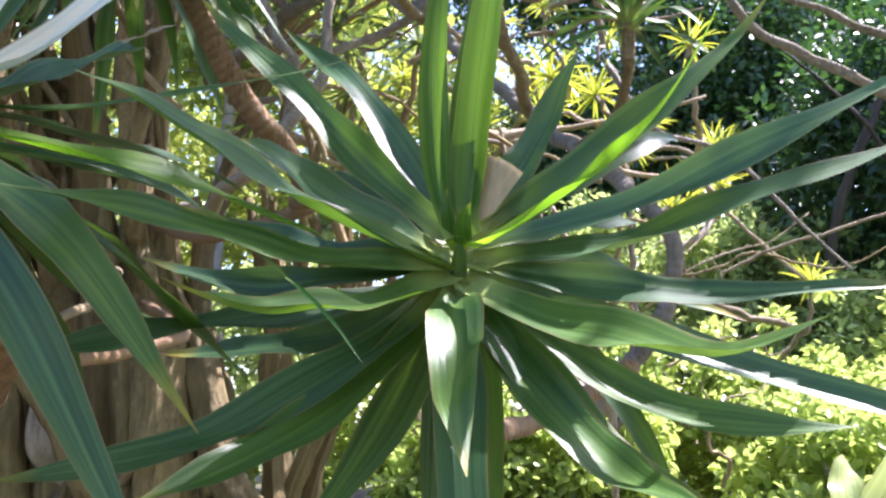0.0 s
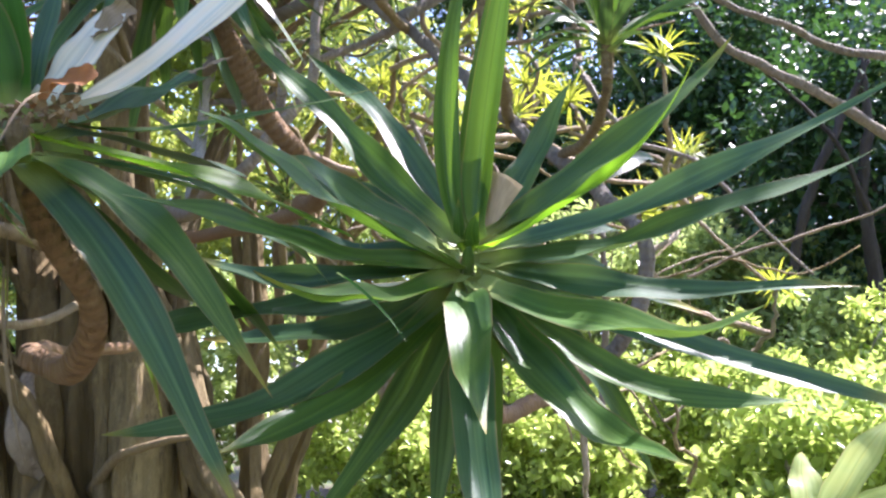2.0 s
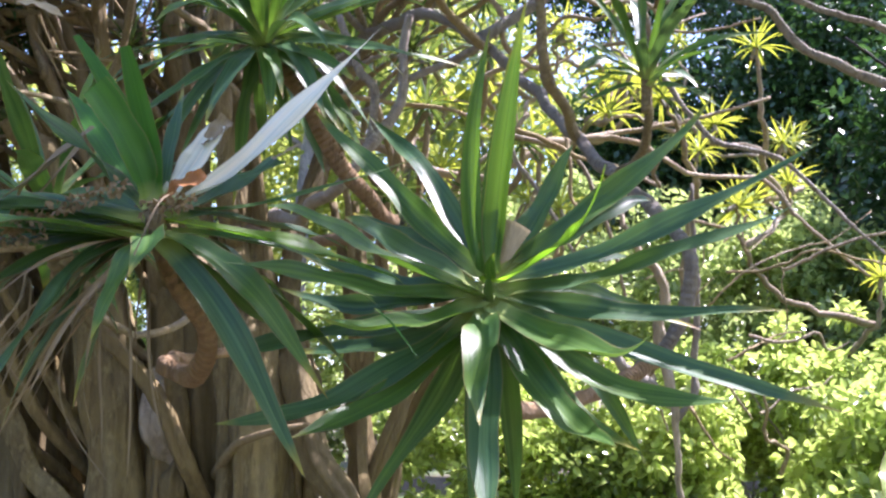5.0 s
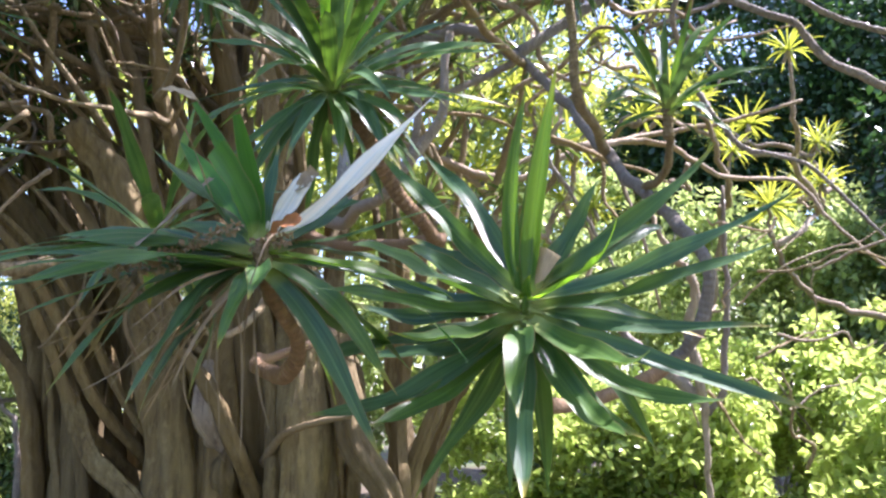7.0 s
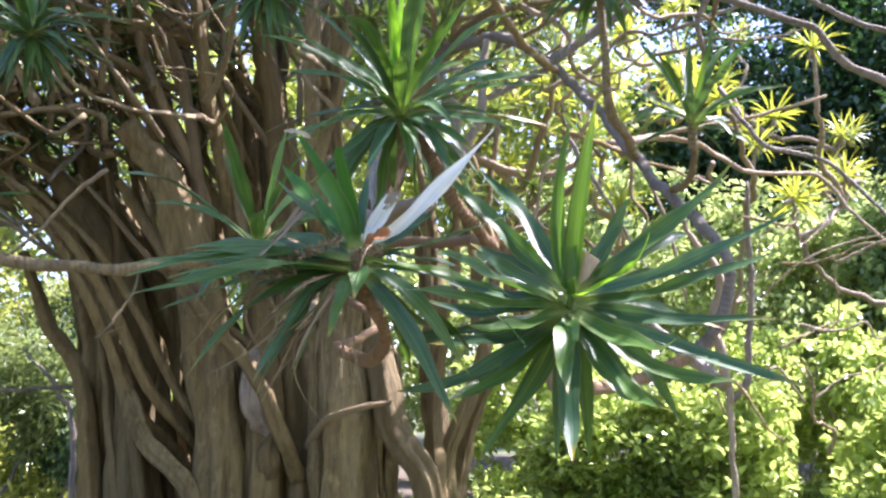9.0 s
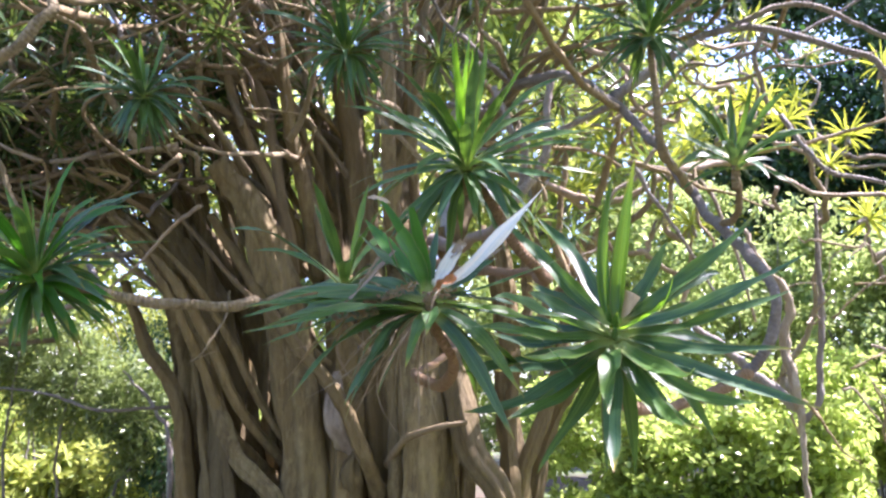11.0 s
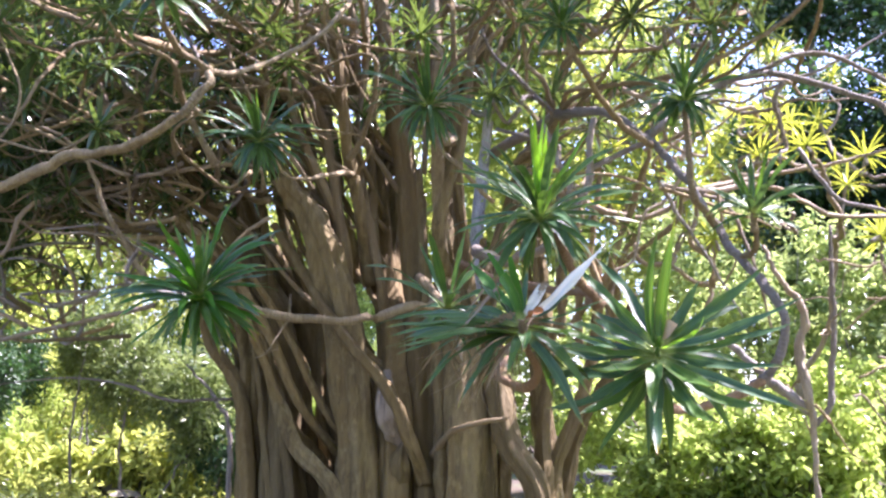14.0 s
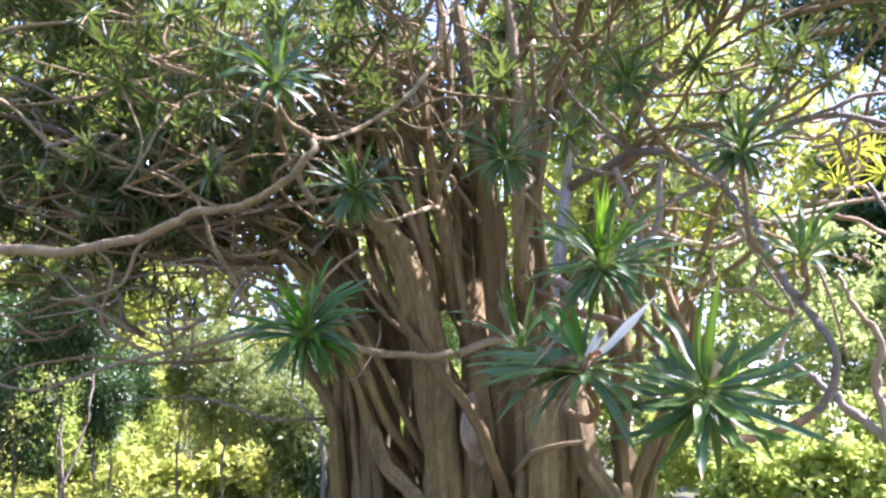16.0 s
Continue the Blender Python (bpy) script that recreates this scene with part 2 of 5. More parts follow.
def smooth_line(points, per=6):
    """Catmull-Rom through points of any dimension."""
    p = np.array([2 * np.array(points[0]) - points[1], *points, 2 * np.array(points[-1]) - points[-2]], float)
    out = []
    for i in range(1, len(p) - 2):
        a, b, c, d = p[i - 1 : i + 3]
        for s in np.arange(per) / per:
            out.append(0.5 * (2 * b + (c - a) * s + (2 * a - 5 * b + 4 * c - d) * s**2 + (3 * b - a - 3 * c + d) * s**3))
    out.append(p[-2])
    return np.array(out)


def tube(name, points, radii, material, sides=12, per=6, flute=0.0, knobs=0.0, seed=0, close=True, ridge=0.0, crook=0.0):
    """A tapered limb along points; flute: depth of lengthwise folds, knobs: unevenness, ridge: fine folds, crook: wander of its line."""
    line = smooth_line([(*p, r) for p, r in zip(points, radii)], per)
    rng = np.random.default_rng(seed)
    waves = [(int(rng.integers(2, 7)), rng.uniform(0, 6.28), rng.uniform(-1.5, 1.5), rng.uniform(0.4, 1.0)) for _ in range(4)]
    ref = Vector((0.31, 0.93, 0.17)).normalized()
    verts, uvs, faces, along = [], [], [], 0.0
    for i, row in enumerate(line):
        here, r = Vector(row[:3]), max(row[3], 0.002)
        ahead = Vector(line[min(i + 1, len(line) - 1)][:3]) - Vector(line[max(i - 1, 0)][:3])
        ahead.normalize()
        side = ahead.cross(ref).normalized()
        up = side.cross(ahead)
        if crook and 0 < i < len(line) - 1:
            step = along / max(r * 7, 0.12)
            here = here + side * (crook * r * noise.noise(Vector((step, seed * 1.3, 0.5)))) + up * (crook * r * noise.noise(Vector((0.5, step, seed * 2.1))))
        along += (Vector(line[i][:3]) - Vector(line[max(i - 1, 0)][:3])).length
        for k in range(sides):
            a = 2 * math.pi * k / sides
            rr = r
            if flute:
                rr *= 1 + flute * sum(w * math.sin(n * a + ph + tw * along) for n, ph, tw, w in waves) / 2
            if knobs:
                rr *= 1 + knobs * noise.noise(Vector((math.cos(a) * 0.7 + seed * 3.1, math.sin(a) * 0.7, along * 3.0 / max(r * 8, 0.3) + seed * 1.7)))
            if ridge:
                rr *= 1 + ridge * (noise.noise(Vector((math.cos(a) * 4 + seed, math.sin(a) * 4, along * 0.9))) + 0.6 * noise.noise(Vector((math.cos(a) * 9, math.sin(a) * 9 + seed, along * 1.6))))
            verts.append(here + (side * math.cos(a) + up * math.sin(a)) * rr)
            uvs.append((k / sides, along))
    rows = len(line)
    for i in range(rows - 1):
        for k in range(sides):
            j = (k + 1) % sides
            faces.append((i * sides + k, i * sides + j, (i + 1) * sides + j, (i + 1) * sides + k))
    if close:
        faces.append(tuple(range(sides - 1, -1, -1)))
        faces.append(tuple((rows - 1) * sides + k for k in range(sides)))
    return mesh_from(name, verts, faces, uvs, material)


def strap(base, tip, axis, bow, width, twist=0.0, wave=0.0, fold=0.22, segments=14, seed=0, tip_share=1.0, bend=0.0, via=None, sway=0.0, blunt=False, cols=(-1.0, -0.5, 0.0, 0.5, 1.0)):
    """One sword-shaped leaf: vertices, faces and uvs. bow: metres by which its middle arches along axis; bend: sideways arch;
    twist: degrees from base to tip; fold: depth of the channel; tip_share under 1 leaves a cut end; via: a place for its middle;
    sway: sideways double bend; blunt: a short rounded scale."""
    base, tip, axis = Vector(base), Vector(tip), Vector(axis).normalized()
    chord = tip - base
    radial = chord - axis * chord.dot(axis)
    if radial.length < 0.03 * chord.length:
        radial = Vector((0.3, -1.0, 0.0))
    side0 = axis.cross(radial).normalized()
    mid = base + chord * 0.5 + Vector((0, -0.25, 1)) * (bow * 2) + side0 * (bend * 2)
    if via is not None:
        mid = Vector(via) * 2 - (base + tip) * 0.5
    long = chord.length
    rng = np.random.default_rng(seed)
    ph1, ph2 = rng.uniform(0, 6.28, 2)
    verts, uvs, faces = [], [], []
    f1, f2, f3 = rng.uniform(0.75, 1.3, 3)
    for i in range(segments + 1):
        s = i / segments
        here = base * (1 - s) ** 2 + mid * (2 * s * (1 - s)) + tip * s**2
        ahead = ((mid - base) * (1 - s) + (tip - mid) * s).normalized()
        side = (side0 - ahead * side0.dot(ahead)).normalized()
        up = side.cross(ahead) * -1
        turn = Matrix.Rotation(radians(twist) * s + 0.16 * wave * math.sin(6 * s + ph1), 3, ahead)
        side, up = turn @ side, turn @ up
        here = here + side * (sway * math.sin(6.28 * s) + wave * 0.012 * long * s * math.sin(7 * f1 * s + ph2)) + up * (wave * 0.022 * long * s * math.sin(8 * f2 * s + ph1))
        reach = s * tip_share
        shape = (0.55 + 0.45 * min(1, reach / 0.3) ** 1.2) * max(0.0, 1 - max(0.0, (reach - 0.45) / 0.55) ** 1.9)
        if reach < 0.06:
            shape *= 1.25
        shape *= 1 + 0.07 * wave * math.sin(13 * f3 * s + ph1)
        if blunt:
            shape = math.sin(math.pi * (0.1 + 0.86 * s)) ** 0.7
        w = 0.5 * width * max(shape, 0.02)
        for c in cols:
            lift = -fold * (1 - abs(c)) * w * (1.5 - 0.9 * reach) + wave * 0.22 * w * math.sin(11 * f1 * s + ph2 + 1.3 * c) + wave * 0.2 * w * c * math.sin(19 * f2 * s + ph1)
            verts.append(here + side * (c * w) + up * lift)
            uvs.append((0.5 + 0.5 * c, reach))
    for i in range(segments):
        for k in range(len(cols) - 1):
            a = i * len(cols) + k
            faces.append((a, a + 1, a + len(cols) + 1, a + len(cols)))
    return verts, faces, uvs


def rosette_core(parent, centre, axis, length, radius, material=None, label=""):
    """The leafy stem end that carries a rosette, a part of the tree."""
    c, ax = Vector(centre), Vector(axis).normalized()
    me = tube("rosette", [c - ax * length, c - ax * length * 0.5, c - ax * 0.01, c + ax * 0.01], [radius * 0.9, radius, radius * 0.8, radius * 0.3], material or LIMB_BARK, 10, 4, 0.05, 0.2, 3)
    return part("rosette", me, parent, label)


def add_leaf(core, centre, axis, off, width=0.05, bow=0.03, twist=0.0, wave=0.5, material=None, tip_share=1.0, bend=0.0, seed=None, name="leaf", label="", start=None, via=None, sway=0.0, blunt=False, segments=14, fold=0.28):
    """One leaf of a rosette as a part under its core; off: its tip from the rosette's centre."""
    c, o = Vector(centre), Vector(off)
    ax = Vector(axis).normalized()
    flat = (o - ax * o.dot(ax)).normalized() * 0.014
    low = -0.03 if o.z < -0.1 else (-0.01 if o.z < 0.15 else 0.01)
    base = c + flat + Vector((0, 0, low)) if start is None else c + Vector(start)
    verts, faces, uvs = strap(base, c + o, ax, bow, width, twist, wave, seed=len(core.children) if seed is None else seed, tip_share=tip_share, bend=bend, via=None if via is None else c + Vector(via), sway=sway, blunt=blunt, segments=segments, fold=fold)
    return part(name, mesh_from(name, verts, faces, uvs, material or LEAF), core, label)


def random_leaves(count, length, seed, low=-55.0, high=82.0, width=0.045):
    """Offsets for the leaves of a whole rosette by golden-angle turns: young ones upright inside, old ones drooping outside."""
    rng = np.random.default_rng(seed)
    for i in range(count):
        s = (i + 0.5) / count
        lift = radians(high + (low - high) * s**0.62 + rng.normal(0, 8))
        turn = i * 2.39996 + rng.normal(0, 0.15)
        far = length * (0.72 + 0.28 * math.sin(math.pi * min(1, s * 1.3 + 0.12))) * rng.uniform(0.85, 1.1)
        off = Vector((math.cos(turn) * math.cos(lift), math.sin(turn) * math.cos(lift), math.sin(lift))) * far
        yield off, width * rng.uniform(0.85, 1.1), rng.uniform(0.02, 0.07) * (1 if lift < 1 else 0.2) * length / 0.5, rng.normal(0, 14), s


def tilt_to(axis):
    return Vector((0, 0, 1)).rotation_difference(Vector(axis).normalized()).to_matrix()


def rosette_of_parts(tree, centre, axis, count, length, seed, width=0.045, low=-55.0, stem=0.12, label=""):
    """A rosette whose every leaf is a part of its own."""
    core = rosette_core(tree, centre, axis, stem, 0.018, None, label)
    turn = tilt_to(axis)
    for off, w, bow, twist, s in random_leaves(count, length, seed, low, 84.0, width):
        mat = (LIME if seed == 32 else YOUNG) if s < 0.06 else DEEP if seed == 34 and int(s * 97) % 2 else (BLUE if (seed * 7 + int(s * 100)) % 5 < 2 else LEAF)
        w *= 0.62 if s < 0.08 else 1.0
        add_leaf(core, centre, Vector(axis).normalized() + Vector((0.15, -0.55, -0.2)), turn @ off, w, bow, twist, 0.6, mat)
    return core


def rosette_mesh(name, count, length, seed, width, material, low=-45.0, segments=5):
    """A whole far rosette in one mesh, at the origin."""
    verts, faces, uvs = [], [], []
    for k, (off, w, bow, twist, s) in enumerate(random_leaves(count, length, seed, low, 84.0, width)):
        v, f, u = strap((0, 0, 0), off, (0, 0, 1), bow, w, twist, 0.4, segments=segments, seed=seed * 100 + k, cols=(-1.0, 0.0, 1.0))
        start = len(verts)
        verts += v
        uvs += u
        faces += [tuple(i + start for i in q) for q in f]
    return mesh_from(name, verts, faces, uvs, material)


def leaf_cloud(name, spots, counts, spread, size, material, seed, flat=0.7, shape=0.42, up=0.5, far=False):
    """Many small ovate leaves, folded along the midrib, gathered round spots (an n x 3 array)."""
    rng = np.random.default_rng(seed)
    centre = np.repeat(np.asarray(spots, float), counts, axis=0)
    n = len(centre)
    spread = np.broadcast_to(np.asarray(spread, float), (3,))
    ball = rng.normal(0, 1, (n, 3))
    ball /= np.linalg.norm(ball, axis=1, keepdims=True)
    at = centre + ball * rng.uniform(0.15, 1.0, (n, 1)) ** 0.5 * spread
    length = size * rng.uniform(0.6, 1.25, (n, 1))
    way = ball * 0.8 + rng.normal(0, 0.6, (n, 3))
    way[:, 2] -= 0.25
    way /= np.linalg.norm(way, axis=1, keepdims=True)
    normal = rng.normal(0, flat, (n, 3)) + np.array([0, 0, up]) * 2
    side = np.cross(way, normal)
    side /= np.linalg.norm(side, axis=1, keepdims=True) + 1e-9
    lift = np.cross(side, way)
    half = length * shape * 0.5 * rng.uniform(0.8, 1.2, (n, 1))
    if far:
        v = np.stack([at, at + way * length * 0.48 + side * half + lift * half * 0.35, at + way * length, at + way * length * 0.48 - side * half + lift * half * 0.35], 1).reshape(-1, 3)
        k = np.arange(n)[:, None] * 4
        loops, corners = np.concatenate([k + [0, 1, 2], k + [0, 2, 3]], 1).reshape(-1).astype(np.int32), 3
    else:
        v = np.stack([at, at + way * length * 0.3 + side * half + lift * half * 0.3, at + way * length * 0.72 + side * half * 0.8 + lift * half * 0.2, at + way * length - lift * length * 0.08,
                      at + way * length * 0.72 - side * half * 0.8 + lift * half * 0.2, at + way * length * 0.3 - side * half + lift * half * 0.3], 1).reshape(-1, 3)
        k = np.arange(n)[:, None] * 6
        loops, corners = np.concatenate([k + [0, 1, 2, 3], k + [0, 3, 4, 5]], 1).reshape(-1).astype(np.int32), 4
    me = bpy.data.meshes.new(name)
    me.vertices.add(len(v))
    me.vertices.foreach_set("co", v.astype(np.float32).ravel())
    me.loops.add(len(loops))
    me.loops.foreach_set("vertex_index", loops)
    me.polygons.add(n * 2)
    me.polygons.foreach_set("loop_start", np.arange(0, n * 2 * corners, corners, dtype=np.int32))
    me.materials.append(material)
    me.update(calc_edges=True)
    return me


def blob_spots(centre, radii, count, seed, hollow=0.45):
    """Clump centres through an uneven ellipsoid, denser towards its outside."""
    rng = np.random.default_rng(seed)
    d = rng.normal(0, 1, (count, 3))
    d /= np.linalg.norm(d, axis=1, keepdims=True)
    return np.array(centre) + d * rng.uniform(hollow, 1.0, (count, 1)) * np.array(radii) * rng.uniform(0.8, 1.15, (count, 1))


# ---- ground ----
def ground_sheet():
    n, size = 120, 240.0
    verts, faces = [], []
    for j in range(n + 1):
        for i in range(n + 1):
            x, y = (i / n - 0.5) * size, (j / n - 0.5) * size
            verts.append((x, y, -0.04 + 0.09 * noise.noise(Vector((x * 0.13, y * 0.13, 0.0)))))
    for j in range(n):
        for i in range(n):
            a = j * (n + 1) + i
            faces.append((a, a + 1, a + n + 2, a + n + 1))
    return mesh_from("ground", verts, faces, None, ground_material())


tagged(new("ground", ground_sheet()), "brown soil with leaf litter and patches of low green", "ground", kind="structure")


def garden_path():
    line = smooth_line([(-9.3, 9.7, 0.28), (-10.6, 10.95, 0.28), (-11.8, 12.0, 0.3), (-13.6, 13.6, 0.34), (-16.0, 16.0, 0.5), (-20.0, 21.0, 0.5)], 8)
    verts, faces = [], []
    for i, (x, y, w) in enumerate(line):
        for k in (-1, -0.3, 0.3, 1):
            verts.append((x + k * w, y + 0.2 * k * w, 0.05 - 0.04 * abs(k) + 0.01 * noise.noise(Vector((x, y, k)))))
    for i in range(len(line) - 1):
        for k in range(3):
            a = i * 4 + k
            faces.append((a, a + 1, a + 5, a + 4))
    return mesh_from("garden_path", verts, faces, None, path_material())


tagged(new("path", garden_path()), "pale grey gravel garden path between bushes", "path", kind="structure")

# ---- the great yucca: trunk ----
tree = tagged(new("yucca_tree"), "huge old many-stemmed yucca with fluted brown trunk and green sword-leaf rosettes", "tree")
tree.location = (-4.0, 7.4, 0.0)
TREE_AT = Matrix.Translation(tree.location)
for_tree = TREE_AT.inverted()


class Grove:
    """Adds parts to a tree in world places."""
    def __init__(self, top):
        self.top = top

    def put(self, name, me, label=""):
        ob = part(name, me, self.top, label)
        ob.matrix_parent_inverse = Matrix.Translation(self.top.location).inverted()
        return ob


yucca = Grove(tree)


def stem(points, radii, flute=0.2, knobs=0.4, sides=48, seed=0, material=None, name="trunk_stem", per=14, down=True):
    """A stem of the trunk; runs on to the ground below its first point."""
    p, r = list(points), list(radii)
    if down:
        first = Vector(p[0])
        p.insert(0, (first.x + 0.05 * math.sin(seed), first.y + 0.03, -0.15))
        r.insert(0, r[0] * 1.25)
    r = [q * 0.9 * (1 - 0.3 * min(1.0, max(0.0, (v[2] - 2.2) / 3.0))) for q, v in zip(r, p)]
    return yucca.put(name, tube(name, p, r, material or TRUNK_BARK, sides, per, flute, knobs * 0.7, seed, True, 0.15 if sides > 12 else 0.0, 0.3))


stem([(-5.7, 7.55, 0.41), (-5.78, 7.55, 1.28), (-5.78, 7.5, 2.08), (-6.05, 7.2, 3.32), (-6.6, 6.8, 3.95), (-7.0, 6.4, 4.5)], [0.2, 0.18, 0.16, 0.12, 0.085, 0.06], seed=1)
stem([(-4.19, 6.85, 0.58), (-4.74, 6.9, 1.06), (-5.06, 7.0, 1.57), (-5.3, 7.1, 2.12), (-5.6, 7.2, 2.7), (-5.95, 7.1, 3.5)], [0.11, 0.1, 0.1, 0.1, 0.1, 0.08], 0.15, seed=2)
stem([(-5.2, 7.4, 0.47), (-5.2, 7.4, 1.72), (-5.37, 7.3, 2.72), (-5.92, 7.0, 3.65), (-6.3, 6.6, 4.4), (-6.7, 6.2, 5.37)], [0.26, 0.23, 0.2, 0.14, 0.095, 0.065], seed=3)
stem([(-3.98, 7.1, 0.55), (-4.12, 7.1, 1.59), (-4.3, 7.0, 2.66), (-4.58, 6.8, 3.61), (-4.97, 6.6, 4.2)], [0.24, 0.23, 0.25, 0.22, 0.16], seed=4)
stem([(-4.7, 8.0, 0.48), (-4.9, 8.0, 1.73), (-5.27, 7.9, 2.76), (-5.97, 7.6, 4.0), (-6.38, 7.4, 5.18), (-6.61, 7.2, 6.37)], [0.22, 0.2, 0.19, 0.13, 0.1, 0.075], seed=5)
stem([(-3.3, 7.35, 0.7), (-3.34, 7.05, 1.12), (-3.58, 6.88, 1.72), (-4.0, 6.75, 2.22), (-4.36, 6.75, 2.62), (-4.71, 6.85, 3.06), (-5.2, 6.9, 3.7)], [0.1, 0.09, 0.075, 0.07, 0.075, 0.075, 0.06], 0.12, seed=6, down=False)
stem([(-3.69, 7.4, 0.54), (-3.76, 7.5, 1.74), (-4.07, 7.9, 3.2), (-4.37, 8.1, 4.81), (-4.85, 8.1, 6.08), (-5.27, 7.9, 7.51)], [0.24, 0.24, 0.22, 0.2, 0.17, 0.12], seed=7)
stem([(-3.3, 7.5, 0.57), (-3.4, 7.55, 1.35), (-3.56, 7.6, 3.14), (-3.79, 7.6, 4.62), (-4.03, 7.5, 6.15), (-4.22, 7.4, 7.26)], [0.2, 0.2, 0.21, 0.19, 0.16, 0.12], seed=8)
stem([(-2.86, 7.35, 0.58), (-2.89, 7.4, 1.42), (-2.99, 7.5, 2.29), (-3.22, 7.75, 3.52), (-3.36, 7.9, 5.05), (-3.54, 8.0, 6.29), (-3.64, 8.0, 7.46)], [0.31, 0.3, 0.27, 0.22, 0.19, 0.16, 0.12], seed=9)
stem([(-1.97, 7.4, 0.63), (-2.33, 7.4, 1.18), (-2.53, 7.5, 1.89), (-2.73, 7.8, 2.72), (-2.56, 8.2, 4.08), (-2.03, 8.2, 5.4), (-1.58, 8.2, 6.43)], [0.15, 0.15, 0.14, 0.13, 0.12, 0.1, 0.08], seed=10)
stem([(-2.06, 8.2, 0.56), (-1.83, 8.3, 1.31), (-1.64, 8.4, 1.86), (-1.54, 8.5, 2.49), (-1.5, 8.5, 3.4)], [0.1, 0.09, 0.085, 0.08, 0.06], seed=11)
stem([(-2.04, 8.0, 0.58), (-2.12, 8.2, 1.37), (-2.1, 8.4, 2.2), (-2.2, 8.5, 3.2)], [0.09, 0.08, 0.075, 0.06], seed=12)
stem([(-1.94, 8.6, 0.54), (-1.77, 8.7, 1.38), (-1.37, 8.7, 2.08), (-1.1, 8.8, 3.0)], [0.09, 0.085, 0.07, 0.05], seed=13)
stem([(-4.3, 8.05, 4.6), (-3.86, 8.0, 5.9), (-3.3, 7.9, 7.0)], [0.17, 0.13, 0.1], seed=14, down=False)
stem([(-3.32, 7.9, 4.9), (-2.77, 7.6, 5.88), (-2.5, 7.2, 6.58)], [0.15, 0.12, 0.09], seed=15, down=False)
stem([(-4.84, 7.6, 3.42), (-4.92, 7.9, 4.67), (-5.3, 7.9, 6.03), (-5.81, 7.7, 7.37)], [0.15, 0.13, 0.11, 0.08], seed=17, down=False)
stem([(-4.05, 7.9, 3.12), (-4.02, 8.0, 4.24), (-3.87, 8.0, 5.54), (-4.02, 8.0, 7.13)], [0.11, 0.1, 0.1, 0.08], seed=18, down=False)
stem([(-3.18, 7.3, 1.0), (-2.87, 7.0, 1.27), (-2.51, 6.9, 1.38), (-2.19, 6.9, 1.44)], [0.06, 0.042, 0.034, 0.022], 0.05, 0.3, 10, 16, LIMB_BARK, "branch_stub", 6, False)
# a pale swelling over a dark hollow in the front stem
stem([(-3.78, 7.3, 1.95), (-3.72, 7.13, 1.62), (-3.66, 7.1, 1.38), (-3.58, 7.28, 1.1)], [0.05, 0.12, 0.13, 0.05], 0.3, 0.8, 26, 19, PALE_BARK, "burl", 8, False)
stem([(-3.56, 7.32, 0.6), (-3.52, 7.18, 0.82), (-3.5, 7.16, 1.0), (-3.47, 7.32, 1.2)], [0.07, 0.13, 0.12, 0.06], 0.3, 0.8, 24, 20, TRUNK_BARK, "burl", 8, False)
# openings between the stems through which the sun grazes the trunk
TRUNK_GAPS = [(Vector(p), r) for p, r in (((-4.3, 6.85, 3.2), 0.24), ((-3.8, 6.9, 3.4), 0.18), ((-4.1, 6.8, 1.4), 0.15), ((-3.7, 6.95, 4.9), 0.2), ((-4.2, 6.9, 5.7), 0.2))]


def crosses(points):
    """True where a limb along points would shade the lit edges of the trunk."""
    line = [Vector(p) for p in points]
    walkers = [a.lerp(b, q) for a, b in zip(line, line[1:]) for q in (0.0, 0.25, 0.5, 0.75, 1.0)]
    return any(((p - g) - TO_SUN * (p - g).dot(TO_SUN)).length < reach and 0.3 < (p - g).dot(TO_SUN) < 2.6 for p in walkers for g, reach in TRUNK_GAPS)


# the fan of bare stems into which the trunk divides
fan_rng = np.random.default_rng(17)
for k in range(26):
    q = (k + 0.5) / 26
    low = Vector((-4.5 + 1.5 * q + fan_rng.normal(0, 0.08), 7.15 + fan_rng.uniform(-0.1, 0.3), fan_rng.uniform(3.0, 4.2)))
    high = Vector((-5.7 + 3.1 * q + fan_rng.normal(0, 0.3), 6.75 + fan_rng.uniform(-0.3, 0.6), fan_rng.uniform(7.0, 8.6)))
    r0 = fan_rng.uniform(0.06, 0.12)
    mids = [low.lerp(high, f) + Vector((fan_rng.normal(0, 0.11), fan_rng.normal(0, 0.08), 0)) + Vector((0.16 * (0.5 - q), 0, 0)) * math.sin(math.pi * f) for f in (0.3, 0.55, 0.8)]
    if crosses([low, *mids, high]):
        continue
    stem([low + Vector((0, 0.25, -0.6)), low, *mids, high], [r0, r0, r0 * 0.95, r0 * 0.85, r0 * 0.75, r0 * 0.6], 0.14, 0.4, 18, 140 + k, (LIMB_BARK, TRUNK_BARK)[k % 2], "trunk_stem", 10, False)
# slender stems pressed between the large ones, before and behind
trunk_rng = np.random.default_rng(5)
